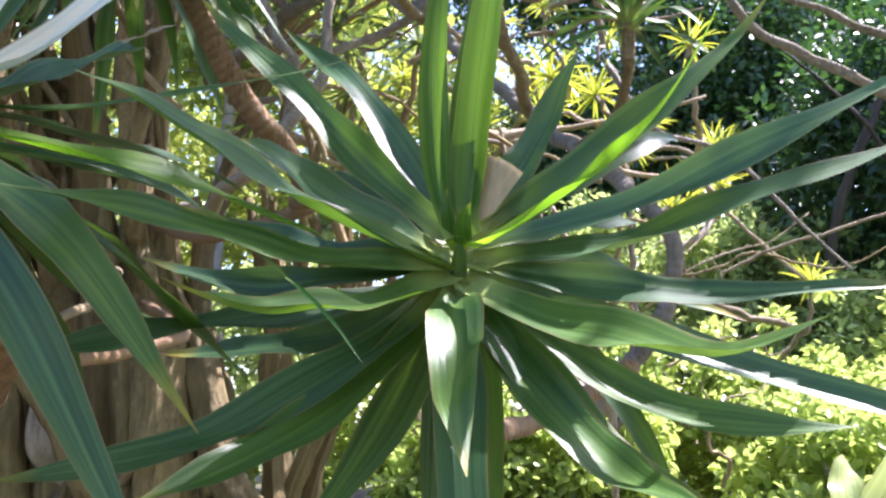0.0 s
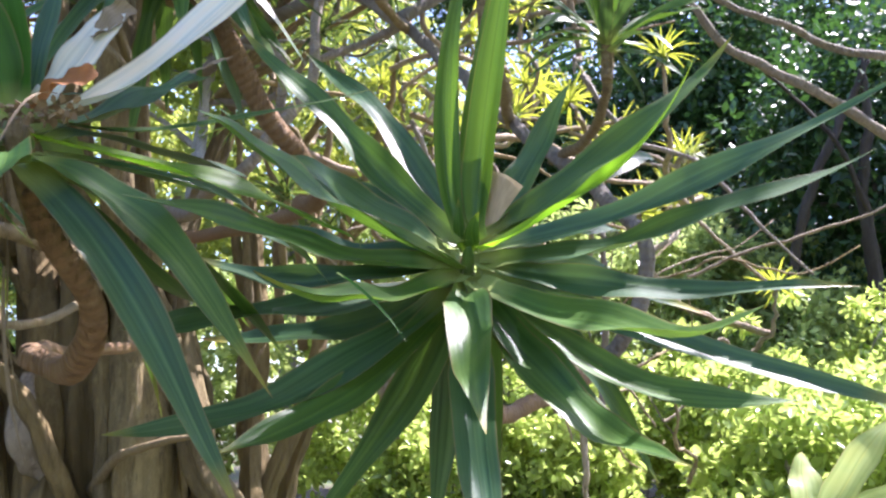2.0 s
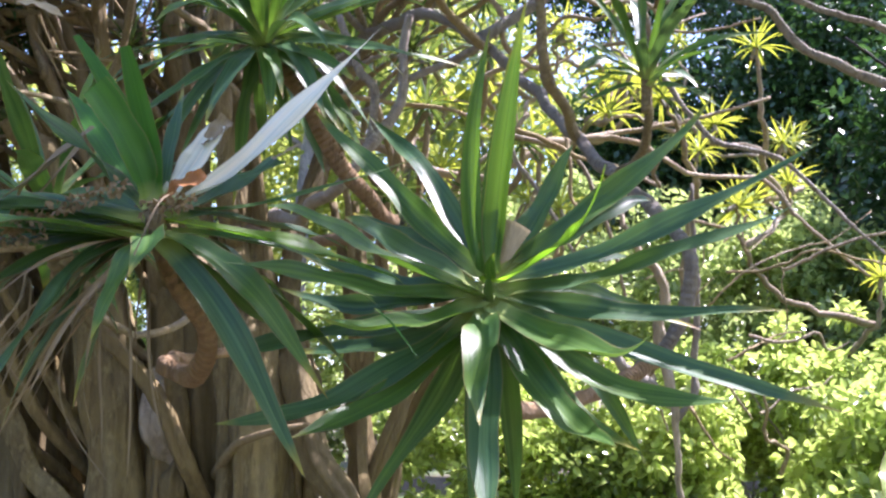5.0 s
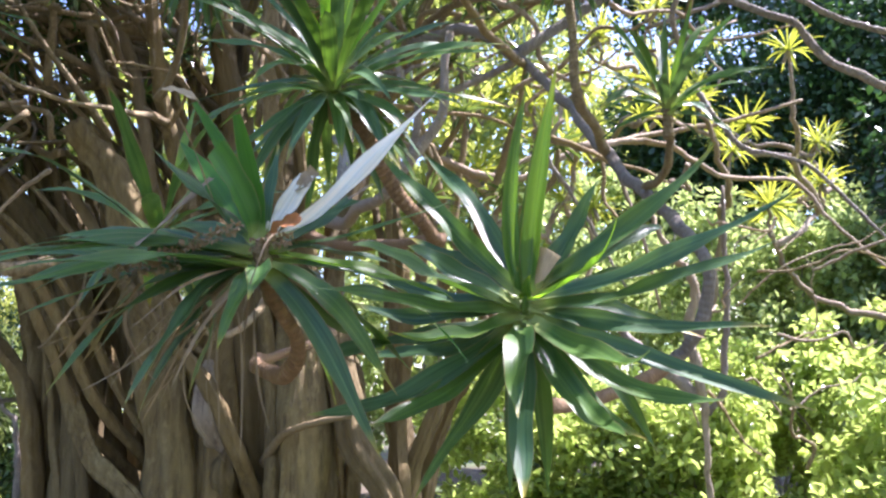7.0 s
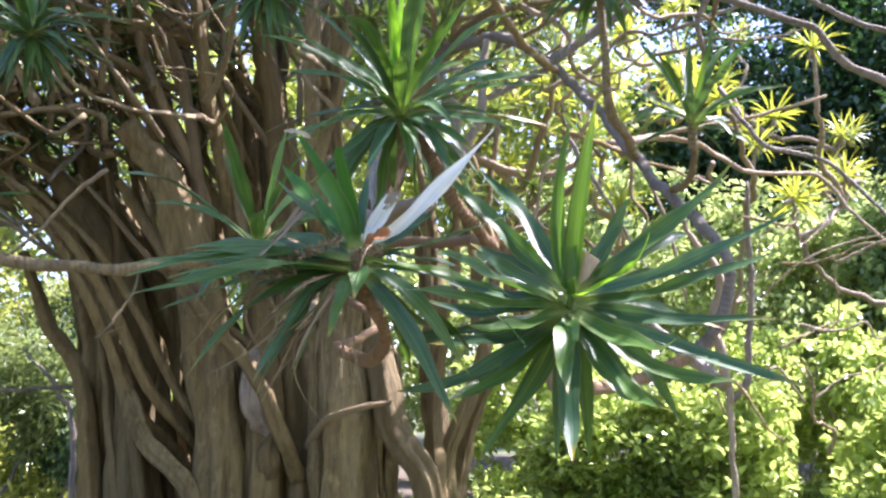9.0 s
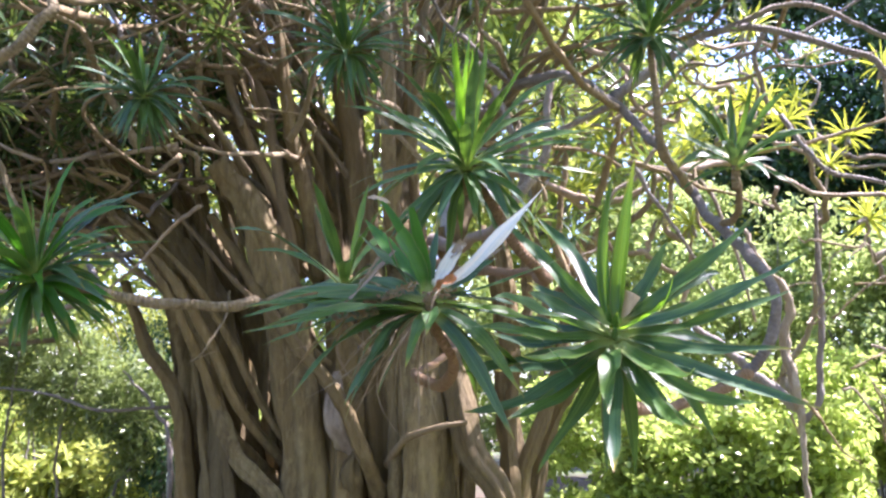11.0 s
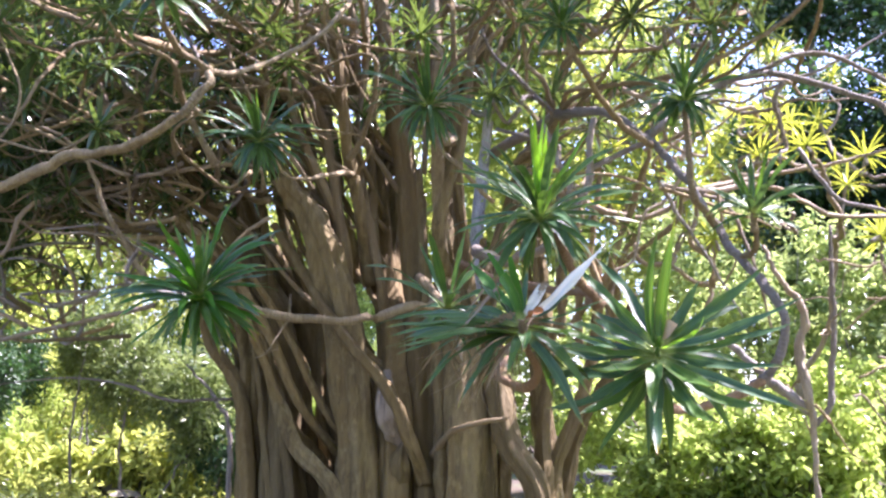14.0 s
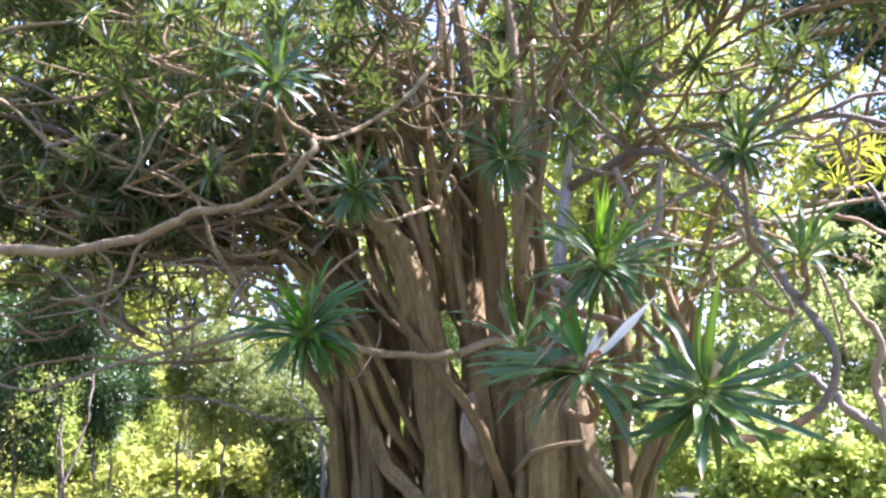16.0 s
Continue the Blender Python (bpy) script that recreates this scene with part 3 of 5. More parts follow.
for k in range(40):
    x = -5.85 + 3.85 * (k % 20 + 0.5) / 20 + trunk_rng.normal(0, 0.07)
    y = (7.15 if k < 20 else 7.75) + 0.45 * abs((x + 4.1) / 2.1) ** 2 + trunk_rng.uniform(-0.1, 0.25)
    lean = -0.14 + 0.05 * (x + 4.1)
    top = trunk_rng.uniform(2.6, 6.4)
    r0 = trunk_rng.uniform(0.035, 0.1) * (1 if k < 20 else 1.6)
    if k >= 20 and x > -4.4:
        top = min(top, 3.4)
    if k < 20 and (-4.85 < x < -3.15 or x > -2.35):
        continue
    stem([(x, y, 0.5), (x + lean * 1.2 + trunk_rng.normal(0, 0.07), y + 0.05, 1.7), (x + lean * 2.6 + trunk_rng.normal(0, 0.1), y + 0.08, 0.55 * top + 0.7), (x + lean * 5, y + 0.05, top + 0.3)], [r0 * 1.15, r0, r0 * 0.9, r0 * 0.6], 0.2, 0.45, 20, 60 + k)

# ---- limbs ----
def limb(points, radii, material=None, seed=0, sides=12, knobs=0.3, label=""):
    return yucca.put("limb", tube("limb", points, [r * 0.84 for r in radii], material or LIMB_BARK, sides, 6, 0.05, knobs, seed, True, 0.0, 0.9), label)


limb([(-2.6, 7.6, 4.6), (-1.5, 6.2, 4.5), (-0.72, 4.8, 4.0), (-0.33, 4.5, 3.6), (-0.08, 4.2, 3.25), (0.18, 3.5, 2.72), (0.31, 3.1, 2.46), (0.47, 2.85, 2.22), (0.54, 2.7, 2.06), (0.52, 2.72, 1.88), (0.45, 2.75, 1.74), (0.36, 2.7, 1.665)], [0.08, 0.06, 0.045, 0.038, 0.035, 0.032, 0.031, 0.03, 0.03, 0.03, 0.03, 0.028], GREY_BARK, 21)
limb([(0.31, 3.1, 2.44), (0.4, 2.8, 2.42), (0.42, 2.5, 2.45), (0.415, 2.36, 2.54)], [0.022, 0.02, 0.018, 0.016], None, 22)
limb([(0.02, 1.39, 1.7), (0.0, 1.6, 1.6), (0.02, 1.9, 1.55), (0.12, 2.3, 1.55), (0.28, 2.6, 1.62), (0.42, 2.74, 1.7)], [0.024, 0.026, 0.027, 0.028, 0.03, 0.032], RINGED_BARK, 23)
limb([(-2.07, 1.18, 2.03), (-1.93, 1.22, 2.0), (-1.78, 1.3, 1.95), (-1.6, 1.4, 1.93), (-1.45, 1.55, 1.94), (-1.37, 1.8, 2.0), (-1.55, 3.0, 2.2), (-2.3, 5.0, 2.5), (-3.3, 7.0, 3.0)], [0.022, 0.024, 0.025, 0.024, 0.026, 0.028, 0.035, 0.05, 0.08], None, 24)
limb([(-5.2, 1.5, 2.75), (-4.05, 1.2, 2.59), (-3.73, 1.15, 2.59), (-3.23, 1.1, 2.65), (-2.89, 1.1, 2.75), (-2.53, 1.09, 2.77), (-2.25, 1.1, 2.9), (-2.12, 1.15, 3.07), (-2.13, 1.2, 3.18)], [0.05, 0.042, 0.04, 0.036, 0.032, 0.028, 0.026, 0.026, 0.024], None, 25)
limb([(-2.13, 1.2, 3.18), (-2.2, 1.05, 3.23), (-2.14, 0.8, 3.3), (-1.9, 0.45, 3.2)], [0.024, 0.02, 0.018, 0.018], None, 26)
limb([(-2.13, 1.2, 3.17), (-2.11, 1.5, 3.29), (-2.13, 2.2, 3.75), (-2.29, 3.0, 4.4), (-2.75, 4.2, 5.5), (-3.3, 6.4, 7.0), (-3.9, 7.5, 7.2)], [0.02, 0.018, 0.02, 0.024, 0.03, 0.05, 0.08], None, 27)
limb([(1.36, 5.2, 4.03), (1.54, 5.2, 3.75), (1.8, 5.2, 3.59), (2.12, 5.2, 3.4), (2.42, 5.2, 3.18), (3.2, 5.4, 2.9)], [0.03, 0.032, 0.034, 0.036, 0.038, 0.045], GREY_BARK, 28)
limb([(-0.4, 4.6, 3.7), (0.4, 5.0, 4.3), (1.36, 5.2, 4.03)], [0.05, 0.035, 0.03], GREY_BARK, 29)
limb([(-5.9, 7.4, 1.6), (-6.3, 6.6, 1.55), (-6.9, 6.5, 1.72), (-7.8, 6.5, 1.8), (-9.0, 6.5, 1.7)], [0.025, 0.022, 0.018, 0.015, 0.01], GREY_BARK, 36)
limb([(1.36, 5.4, 4.35), (1.7, 5.6, 4.2), (2.06, 5.6, 4.06), (2.3, 5.6, 3.9), (2.72, 5.6, 3.8), (3.6, 5.8, 3.7)], [0.02, 0.024, 0.026, 0.03, 0.034, 0.04], GREY_BARK, 30)
limb([(0.4, 5.0, 4.3), (0.9, 5.2, 4.5), (1.36, 5.4, 4.35)], [0.03, 0.024, 0.02], GREY_BARK, 31)

def dry_flap(core, centre, a, b, c, d):
    """A stiff three-cornered scrap of a dead leaf base between four corners, curled at its edge."""
    verts, faces, uvs, n = [], [], [], 8
    a, b, c, d = (Vector(centre) + Vector(p) for p in (a, b, c, d))
    for side in (0.0, -0.0015):
        for i in range(n + 1):
            for j in range(n + 1):
                u, v = i / n, j / n
                low, high = a.lerp(b, u), c.lerp(d, u)
                p = low.lerp(high, v) + Vector((0, -0.012 * math.sin(math.pi * u) * v + side, 0.004 * math.sin(math.pi * u) * v))
                verts.append(p)
                uvs.append((u, v))
    for k in range(2):
        for i in range(n):
            for j in range(n):
                q = k * (n + 1) ** 2 + i * (n + 1) + j
                faces.append((q, q + 1, q + n + 2, q + n + 1))
    return part("dry_leaf", mesh_from("dry_leaf", verts, faces, uvs, BEIGE), core, "stiff dry beige leaf base")


# ---- rosette nearest the path's start ----
AX = (0.05, -0.85, 0.6)
A = (0.04, 1.3, 1.778)
rose = rosette_core(tree, A, (0.1, -0.6, 0.8), 0.14, 0.011, YOUNG)
rose.matrix_parent_inverse = for_tree


def near_leaf(tip, middle, width=0.05, twist=0.0, mat=None, wave=0.9, sway=0.0, share=1.0, fold=0.42, start=None):
    """A leaf of this rosette: its tip and its middle, from the rosette's centre."""
    return add_leaf(rose, A, AX, tip, width, 0.0, twist, wave, mat, share, start=start, via=middle, sway=sway, segments=22, fold=fold)


near_leaf((0.092, -0.049, 0.548), (0.026, -0.03, 0.2), 0.046, -14, YOUNG, 0.4, fold=0.8, start=(0.012, -0.024, 0.015))
near_leaf((0.055, 0.0, 0.47), (0.012, 0.0, 0.2), 0.034, 20, YOUNG, 0.4, fold=0.85, start=(0.004, -0.01, 0.015))
near_leaf((0.012, -0.01, 0.499), (-0.028, -0.02, 0.2), 0.038, 14, YOUNG, 0.4, fold=0.8, start=(-0.004, -0.02, 0.015))
near_leaf((0.163, 0.07, 0.279), (0.093, 0.06, 0.151), 0.05, 0, BLUE)
near_leaf((0.437, 0.125, 0.378), (0.215, 0.062, 0.163), 0.052, 5, LEAF)
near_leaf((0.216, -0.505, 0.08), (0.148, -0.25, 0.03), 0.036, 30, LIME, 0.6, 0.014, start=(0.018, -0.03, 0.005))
near_leaf((0.321, 0.192, 0.19), (0.217, 0.096, 0.144), 0.04, 15, BLUE)
near_leaf((0.548, -0.198, 0.183), (0.27, -0.099, 0.057), 0.05, -8, BLUE)
near_leaf((0.526, -0.149, 0.101), (0.251, -0.075, 0.012), 0.046, -15, BLUE)
near_leaf((0.506, -0.103, -0.083), (0.216, -0.052, -0.058), 0.046, 0, BLUE)
near_leaf((0.262, -0.538, -0.145), (0.157, -0.269, -0.128), 0.055, 0, LEAF)
near_leaf((0.566, -0.153, -0.239), (0.26, -0.076, -0.13), 0.05, 8, BLUE)
near_leaf((0.408, -0.133, -0.223), (0.206, -0.066, -0.179), 0.052, 0, LEAF)
near_leaf((0.248, -0.23, -0.296), (0.094, -0.115, -0.165), 0.056, 0, LEAF, 1.1)
near_leaf((0.221, -0.343, -0.289), (0.12, -0.172, -0.212), 0.055, 0, LEAF)
near_leaf((0.026, -0.314, -0.246), (0.001, -0.157, -0.124), 0.062, 6, LEAF, 1.2)
near_leaf((0.022, -0.3, -0.399), (0.008, -0.15, -0.249), 0.058, 0, BLUE)
near_leaf((0.016, 0.2, -0.44), (0.025, 0.1, -0.195), 0.05, 0, LEAF)
near_leaf((-0.06, 0.19, -0.44), (-0.042, 0.1, -0.209), 0.05, 0, BLUE)
near_leaf((-0.246, -0.007, -0.435), (-0.097, -0.004, -0.207), 0.056, 0, LEAF)
near_leaf((-0.273, -0.354, -0.266), (-0.151, -0.177, -0.205), 0.05, 8, LEAF, 1.1)
near_leaf((-0.364, -0.363, -0.244), (-0.199, -0.182, -0.192), 0.055, -6, BLUE)
near_leaf((-0.422, 0.084, -0.101), (-0.216, 0.042, -0.104), 0.046, 0, BLUE)
near_leaf((-0.184, -0.457, -0.088), (-0.121, -0.228, -0.093), 0.058, 10, YOUNG, 1.1)
near_leaf((-0.23, -0.508, 0.049), (-0.198, -0.254, 0.055), 0.05, -15, LEAF)
near_leaf((-0.233, -0.163, 0.101), (-0.144, -0.082, 0.065), 0.052, -10, BLUE)
near_leaf((-0.347, 0.017, 0.374), (-0.184, 0.009, 0.192), 0.05, -8, LEAF)
near_leaf((-0.296, 0.262, 0.443), (-0.138, 0.131, 0.244), 0.05, 0, BLUE)
near_leaf((-0.382, -0.298, -0.124), (-0.248, -0.149, -0.096), 0.048, 0, BLUE)
near_leaf((-0.42, 0.019, 0.002), (-0.208, 0.01, -0.026), 0.045, 0, BLUE)
near_leaf((-0.319, -0.46, -0.013), (-0.186, -0.23, -0.025), 0.05, 0, LEAF)
near_leaf((-0.389, 0.034, 0.086), (-0.195, 0.017, 0.018), 0.05, 0, BLUE)
near_leaf((-0.30, 0.12, 0.17), (-0.15, 0.06, 0.10), 0.05, 0, BLUE)
near_leaf((0.3, 0.38, 0.1), (0.15, 0.19, 0.07), 0.048, 0)
near_leaf((-0.1, 0.48, 0.12), (-0.05, 0.24, 0.08), 0.048, 0)
near_leaf((0.1, 0.45, -0.15), (0.05, 0.24, -0.05), 0.048, 0)
near_leaf((-0.25, 0.38, -0.2), (-0.13, 0.2, -0.07), 0.048, 0)
near_leaf((0.4, 0.25, -0.08), (0.2, 0.13, -0.01), 0.048, 0)
near_leaf((0.28, 0.12, -0.34), (0.15, 0.07, -0.13), 0.05, 0)
# young leaves still rolled in the heart
near_leaf((0.018, -0.045, 0.05), (0.006, -0.03, 0.02), 0.022, 40, YOUNG, 0.3)
near_leaf((-0.012, -0.03, 0.075), (-0.012, -0.02, 0.03), 0.018, -40, YOUNG, 0.3)
# a broad dry beige leaf base caught in the rosette, and a dry strip across it
dry_flap(rose, A, (0.018, -0.012, 0.03), (0.044, -0.016, 0.042), (0.026, 0.004, 0.122), (0.082, -0.006, 0.094))
add_leaf(rose, A, AX, (-0.055, -0.38, -0.16), 0.004, 0.008, 0, 0.2, DEEP, 1.0, 0, 6, "dry_leaf", "thin dry green strip", (-0.14, -0.30, -0.075))

# ---- rosette with white-lit and dead leaves ----
BX = (0.0, -0.6, 0.8)
B = (-0.415, 0.89, 1.845)
rose_b = rosette_core(tree, B, BX, 0.12, 0.02)
rose_b.matrix_parent_inverse = for_tree


def b_leaf(x, y, z, width=0.05, bow=0.03, twist=0.0, mat=None, bend=0.0, share=1.0, name="leaf", label="", start=None, via=None, blunt=False):
    return add_leaf(rose_b, B, BX, (x, y, z), width, bow, twist, 0.25 if mat is DEEP else 0.7, mat, share, bend, None, name, label, start, via, 0.0, blunt, 18)


b_leaf(0.31, 0.16, 0.345, 0.056, 0.0, 0, WHITE_LIT, label="green leaf coloured white as if in full sun", via=(0.13, 0.09, 0.13))
b_leaf(-0.05, -0.10, 0.17, 0.058, 0.0, -10, DEEP, 0, 0.62, via=(-0.018, -0.03, 0.09))
b_leaf(-0.035, -0.05, 0.25, 0.036, 0.0, 0, DEEP, 0, 0.85, via=(-0.015, -0.01, 0.12))
b_leaf(-0.152, 0.0, 0.3, 0.034, 0.0, 0, DEEP, 0, 0.9, via=(-0.055, 0.02, 0.14))
b_leaf(0.0, 0.07, 0.235, 0.024, 0.0, 0, BLUE)
b_leaf(0.068, 0.058, 0.155, 0.045, 0.0, 20, WHITE_LIT, 0, 0.7)
b_leaf(0.085, 0.06, 0.165, 0.03, 0.0, 40, DEAD, 0, 0.7, "dry_leaf", "torn dry leaf end", (0.05, 0.045, 0.12))
b_leaf(0.12, 0.20, 0.14, 0.045, 0.0, 0, BLUE, 0, 0.72, via=(0.065, 0.1, 0.06))
b_leaf(0.15, 0.245, 0.178, 0.012, 0.0, 0, DEAD, 0, 0.95, "dry_leaf", "dry brown leaf tip", (0.112, 0.19, 0.133))
b_leaf(0.313, 0.312, -0.083, 0.042, 0.0, 0, LIME, via=(0.226, 0.156, -0.04))
b_leaf(0.263, 0.406, -0.125, 0.04, 0.0, 0, BLUE, via=(0.185, 0.2, -0.04))
b_leaf(0.213, 0.377, -0.25, 0.052, 0.0, 0, LEAF, via=(0.157, 0.188, -0.125))
b_leaf(0.105, 0.352, -0.159, 0.045, 0.0, 0, LEAF, via=(0.086, 0.176, -0.125))
b_leaf(0.238, 0.01, -0.39, 0.044, 0.0, 0, BLUE, via=(0.142, -0.012, -0.19))
b_leaf(0.05, -0.15, -0.12, 0.046, 0.0, 0, LEAF, via=(0.035, -0.08, -0.05))
b_leaf(-0.02, -0.12, -0.2, 0.042, 0.0, 0, LEAF, via=(0.0, -0.08, -0.09))
b_leaf(0.343, 0.323, 0.166, 0.016, 0.0, 0, LEAF, via=(0.151, 0.162, 0.054))
b_leaf(-0.142, -0.167, 0.16, 0.05, 0.0, 0, BLUE, via=(-0.07, -0.06, 0.08))
b_leaf(-0.356, -0.243, -0.04, 0.04, 0.03, 0)
b_leaf(-0.5, -0.15, -0.03, 0.042, 0.02, 0)
b_leaf(-0.54, 0.06, -0.06, 0.046, 0.03, 0, BLUE)
b_leaf(-0.42, -0.3, -0.07, 0.036, 0.03, 0)
b_leaf(-0.48, 0.05, 0.05, 0.046, 0.02, 0, BLUE)
b_leaf(-0.33, 0.22, 0.10, 0.05, 0.02, 0, BLUE)
b_leaf(-0.43, -0.08, 0.02, 0.042, 0.02, 0)
b_leaf(0.22, 0.3, -0.02, 0.045, 0.03, 0, BLUE)
b_leaf(0.26, 0.05, -0.28, 0.048, 0.06, 0)
b_leaf(-0.33, 0.15, -0.26, 0.05, 0.06, 0, BLUE)
b_leaf(-0.42, 0.1, -0.2, 0.045, 0.06, 0, BLUE)
b_leaf(-0.24, 0.2, -0.3, 0.05, 0.06, 0, BLUE)
b_leaf(0.06, 0.3, -0.3, 0.05, 0.06, 0)
b_leaf(0.15, 0.35, -0.18, 0.05, 0.05, 0)
b_leaf(-0.26, -0.38, -0.1, 0.04, 0.03, 0)
b_leaf(-0.1, 0.4, 0.02, 0.05, 0.03, 0)
b_leaf(-0.55, -0.05, -0.02, 0.036, 0.02, 0)
b_leaf(-0.52, 0.18, -0.02, 0.046, 0.03, 10, BLUE)
b_leaf(-0.42, 0.28, 0.04, 0.05, 0.03, 0, BLUE)
b_leaf(-0.38, -0.32, -0.12, 0.04, 0.03, 0)
b_leaf(-0.48, -0.2, -0.1, 0.04, 0.03, 8)
b_leaf(-0.5, 0.22, -0.14, 0.05, 0.05, 0, BLUE)
b_leaf(-0.38, -0.1, -0.28, 0.042, 0.06, 0)
b_leaf(-0.27, 0.05, -0.34, 0.05, 0.06, 0, BLUE)
b_leaf(-0.2, -0.1, -0.3, 0.045, 0.06, 0, BLUE)
b_leaf(-0.52, 0.0, -0.13, 0.045, 0.04, 0)
b_leaf(-0.27, 0.16, 0.28, 0.05, 0.0, 0, DEEP)
b_leaf(-0.47, 0.02, -0.24, 0.02, 0.0, 60, DEAD, 0, 1.0, "dry_leaf", "hanging dry brown leaf", (-0.17, 0.07, 0.15))
b_leaf(-0.19, -0.16, -0.04, 0.024, 0.0, 30, DEAD, 0, 0.9, "dry_leaf", "long dry brown leaf", (-0.09, -0.03, 0.135))
b_leaf(-0.08, -0.23, 0.235, 0.006, 0.01, 0, DEAD, 0, 1.0, "dry_leaf", "thin dry leaf stalk", (-0.06, -0.08, 0.08))
b_leaf(-0.03, -0.21, 0.225, 0.02, 0.006, 30, BEIGE, 0, 1.0, "dry_leaf", "curled dry leaf", (-0.085, -0.235, 0.24))
b_leaf(0.09, -0.02, 0.045, 0.046, 0.012, 20, RUST, 0, 1.0, "dry_leaf", "rust-coloured dry leaf", (0.02, -0.02, 0.015), None, True)
b_leaf(0.035, -0.14, -0.16, 0.004, 0.04, 0, DEAD, 0, 1.0, "dry_leaf", "thin dry strip", (0.06, -0.04, 0.02))

dry_rng = np.random.default_rng(8)
for k in range(20):
    a, far = dry_rng.uniform(0, 6.28), dry_rng.uniform(0.12, 0.42)
    b_leaf(-abs(math.cos(a)) * far - 0.06, 0.6 * math.sin(a) * far, dry_rng.uniform(-0.36, -0.06), dry_rng.uniform(0.004, 0.011), dry_rng.uniform(-0.02, 0.05), dry_rng.normal(0, 50), DEAD, 0, 1.0, "dry_leaf", "thin dry strip")

for k, (x, y, z, drop, w) in enumerate([(-0.07, 0.0, -0.1, 0.3, 0.012), (-0.05, 0.02, -0.12, 0.36, 0.007), (-0.1, 0.03, -0.1, 0.34, 0.006), (-0.16, 0.04, -0.08, 0.3, 0.014), (-0.2, 0.0, -0.09, 0.24, 0.007), (-0.02, 0.03, -0.14, 0.27, 0.006), (-0.26, 0.02, -0.06, 0.26, 0.012), (-0.13, 0.06, -0.12, 0.38, 0.005)]):
    b_leaf(x + dry_rng.normal(0, 0.05), y, z - drop * 0.75, w * 0.7, 0.0, dry_rng.normal(0, 60), DEAD, 0, 0.95, "dry_leaf", "limp dry strip", (x, y, z), (x + dry_rng.normal(0, 0.02), y - 0.01, z - drop * 0.35))
b_leaf(-0.21, -0.06, -0.03, 0.03, 0.0, 25, FOLDED, 0, 0.75, "dry_leaf", "folded brown dying leaf", (-0.095, -0.05, 0.11), (-0.17, -0.07, 0.04))
b_leaf(-0.36, -0.03, -0.24, 0.02, 0.0, 40, FOLDED, 0, 1.0, "dry_leaf", "folded brown dying leaf", (-0.205, -0.06, -0.025), (-0.27, -0.06, -0.13))

# crumbled dry husks caught among the leaf bases
for k, (a, b, n) in enumerate([((-0.02, -0.06, 0.03), (-0.16, -0.12, -0.04), 120), ((-0.1, -0.1, -0.05), (-0.27, -0.1, -0.05), 60), ((0.0, -0.04, 0.0), (0.08, -0.02, 0.01), 50)]):
    spots = np.array(a) + (np.array(b) - np.array(a)) * dry_rng.uniform(0, 1, (n, 1)) + np.array(B)
    part("dry_husk", leaf_cloud("dry_husk", spots, 2, 0.01, 0.011, DEAD, 95 + k, 1.0, 0.6, 0.2), rose_b, "crumbled brown husks")

# ---- further rosettes close to the path ----
def near_rosette(centre, axis, count, length, seed, width=0.045, low=-55.0):
    core = rosette_of_parts(tree, centre, axis, count, length, seed, width, low)
    core.matrix_parent_inverse = for_tree
    return core


near_rosette((-0.86, 1.28, 1.97), (-0.2, 0.1, 1), 22, 0.42, 31)
rose_c = near_rosette((-0.5, 1.52, 2.42), (0.0, -0.15, 1), 60, 0.54, 32, 0.041, -62)
# lime-coloured leaves that paint the lit heart of this rosette
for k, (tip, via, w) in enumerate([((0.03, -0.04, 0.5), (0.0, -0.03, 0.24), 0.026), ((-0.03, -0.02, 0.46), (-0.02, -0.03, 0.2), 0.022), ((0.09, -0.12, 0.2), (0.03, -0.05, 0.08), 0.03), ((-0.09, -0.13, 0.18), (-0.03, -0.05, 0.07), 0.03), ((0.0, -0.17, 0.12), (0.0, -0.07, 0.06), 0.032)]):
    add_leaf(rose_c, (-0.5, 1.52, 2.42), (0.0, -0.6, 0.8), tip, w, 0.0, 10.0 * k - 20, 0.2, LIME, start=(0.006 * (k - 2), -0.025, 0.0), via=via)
near_rosette((0.415, 2.36, 2.566), (0.05, -0.1, 1), 26, 0.42, 33, 0.038, -25)
near_rosette((-2.07, 1.16, 2.04), (-0.25, -0.25, 1), 88, 0.47, 34, 0.04, -66)
near_rosette((-2.46, 2.2, 3.16), (0.0, -0.1, 1), 78, 0.43, 35, 0.032, -80)
near_rosette((-1.45, 2.49, 3.38), (0.0, -0.1, 1), 70, 0.46, 36, 0.033, -72)
near_rosette((0.06, 2.7, 3.34), (0.0, -0.1, 1), 48, 0.45, 37, 0.04, -65)
near_rosette((-0.72, 2.95, 4.0), (0.0, -0.1, 1), 46, 0.40, 38, 0.034, -55)
near_rosette((-1.82, 0.4, 3.2), (0.0, -0.2, 1), 34, 0.40, 39, 0.04, -50)
limb([(-0.86, 1.3, 1.85), (-0.95, 1.7, 1.76), (-1.25, 2.6, 1.85), (-2.2, 5.0, 2.3), (-3.2, 7.2, 2.8)], [0.012, 0.013, 0.016, 0.035, 0.06], None, 41)
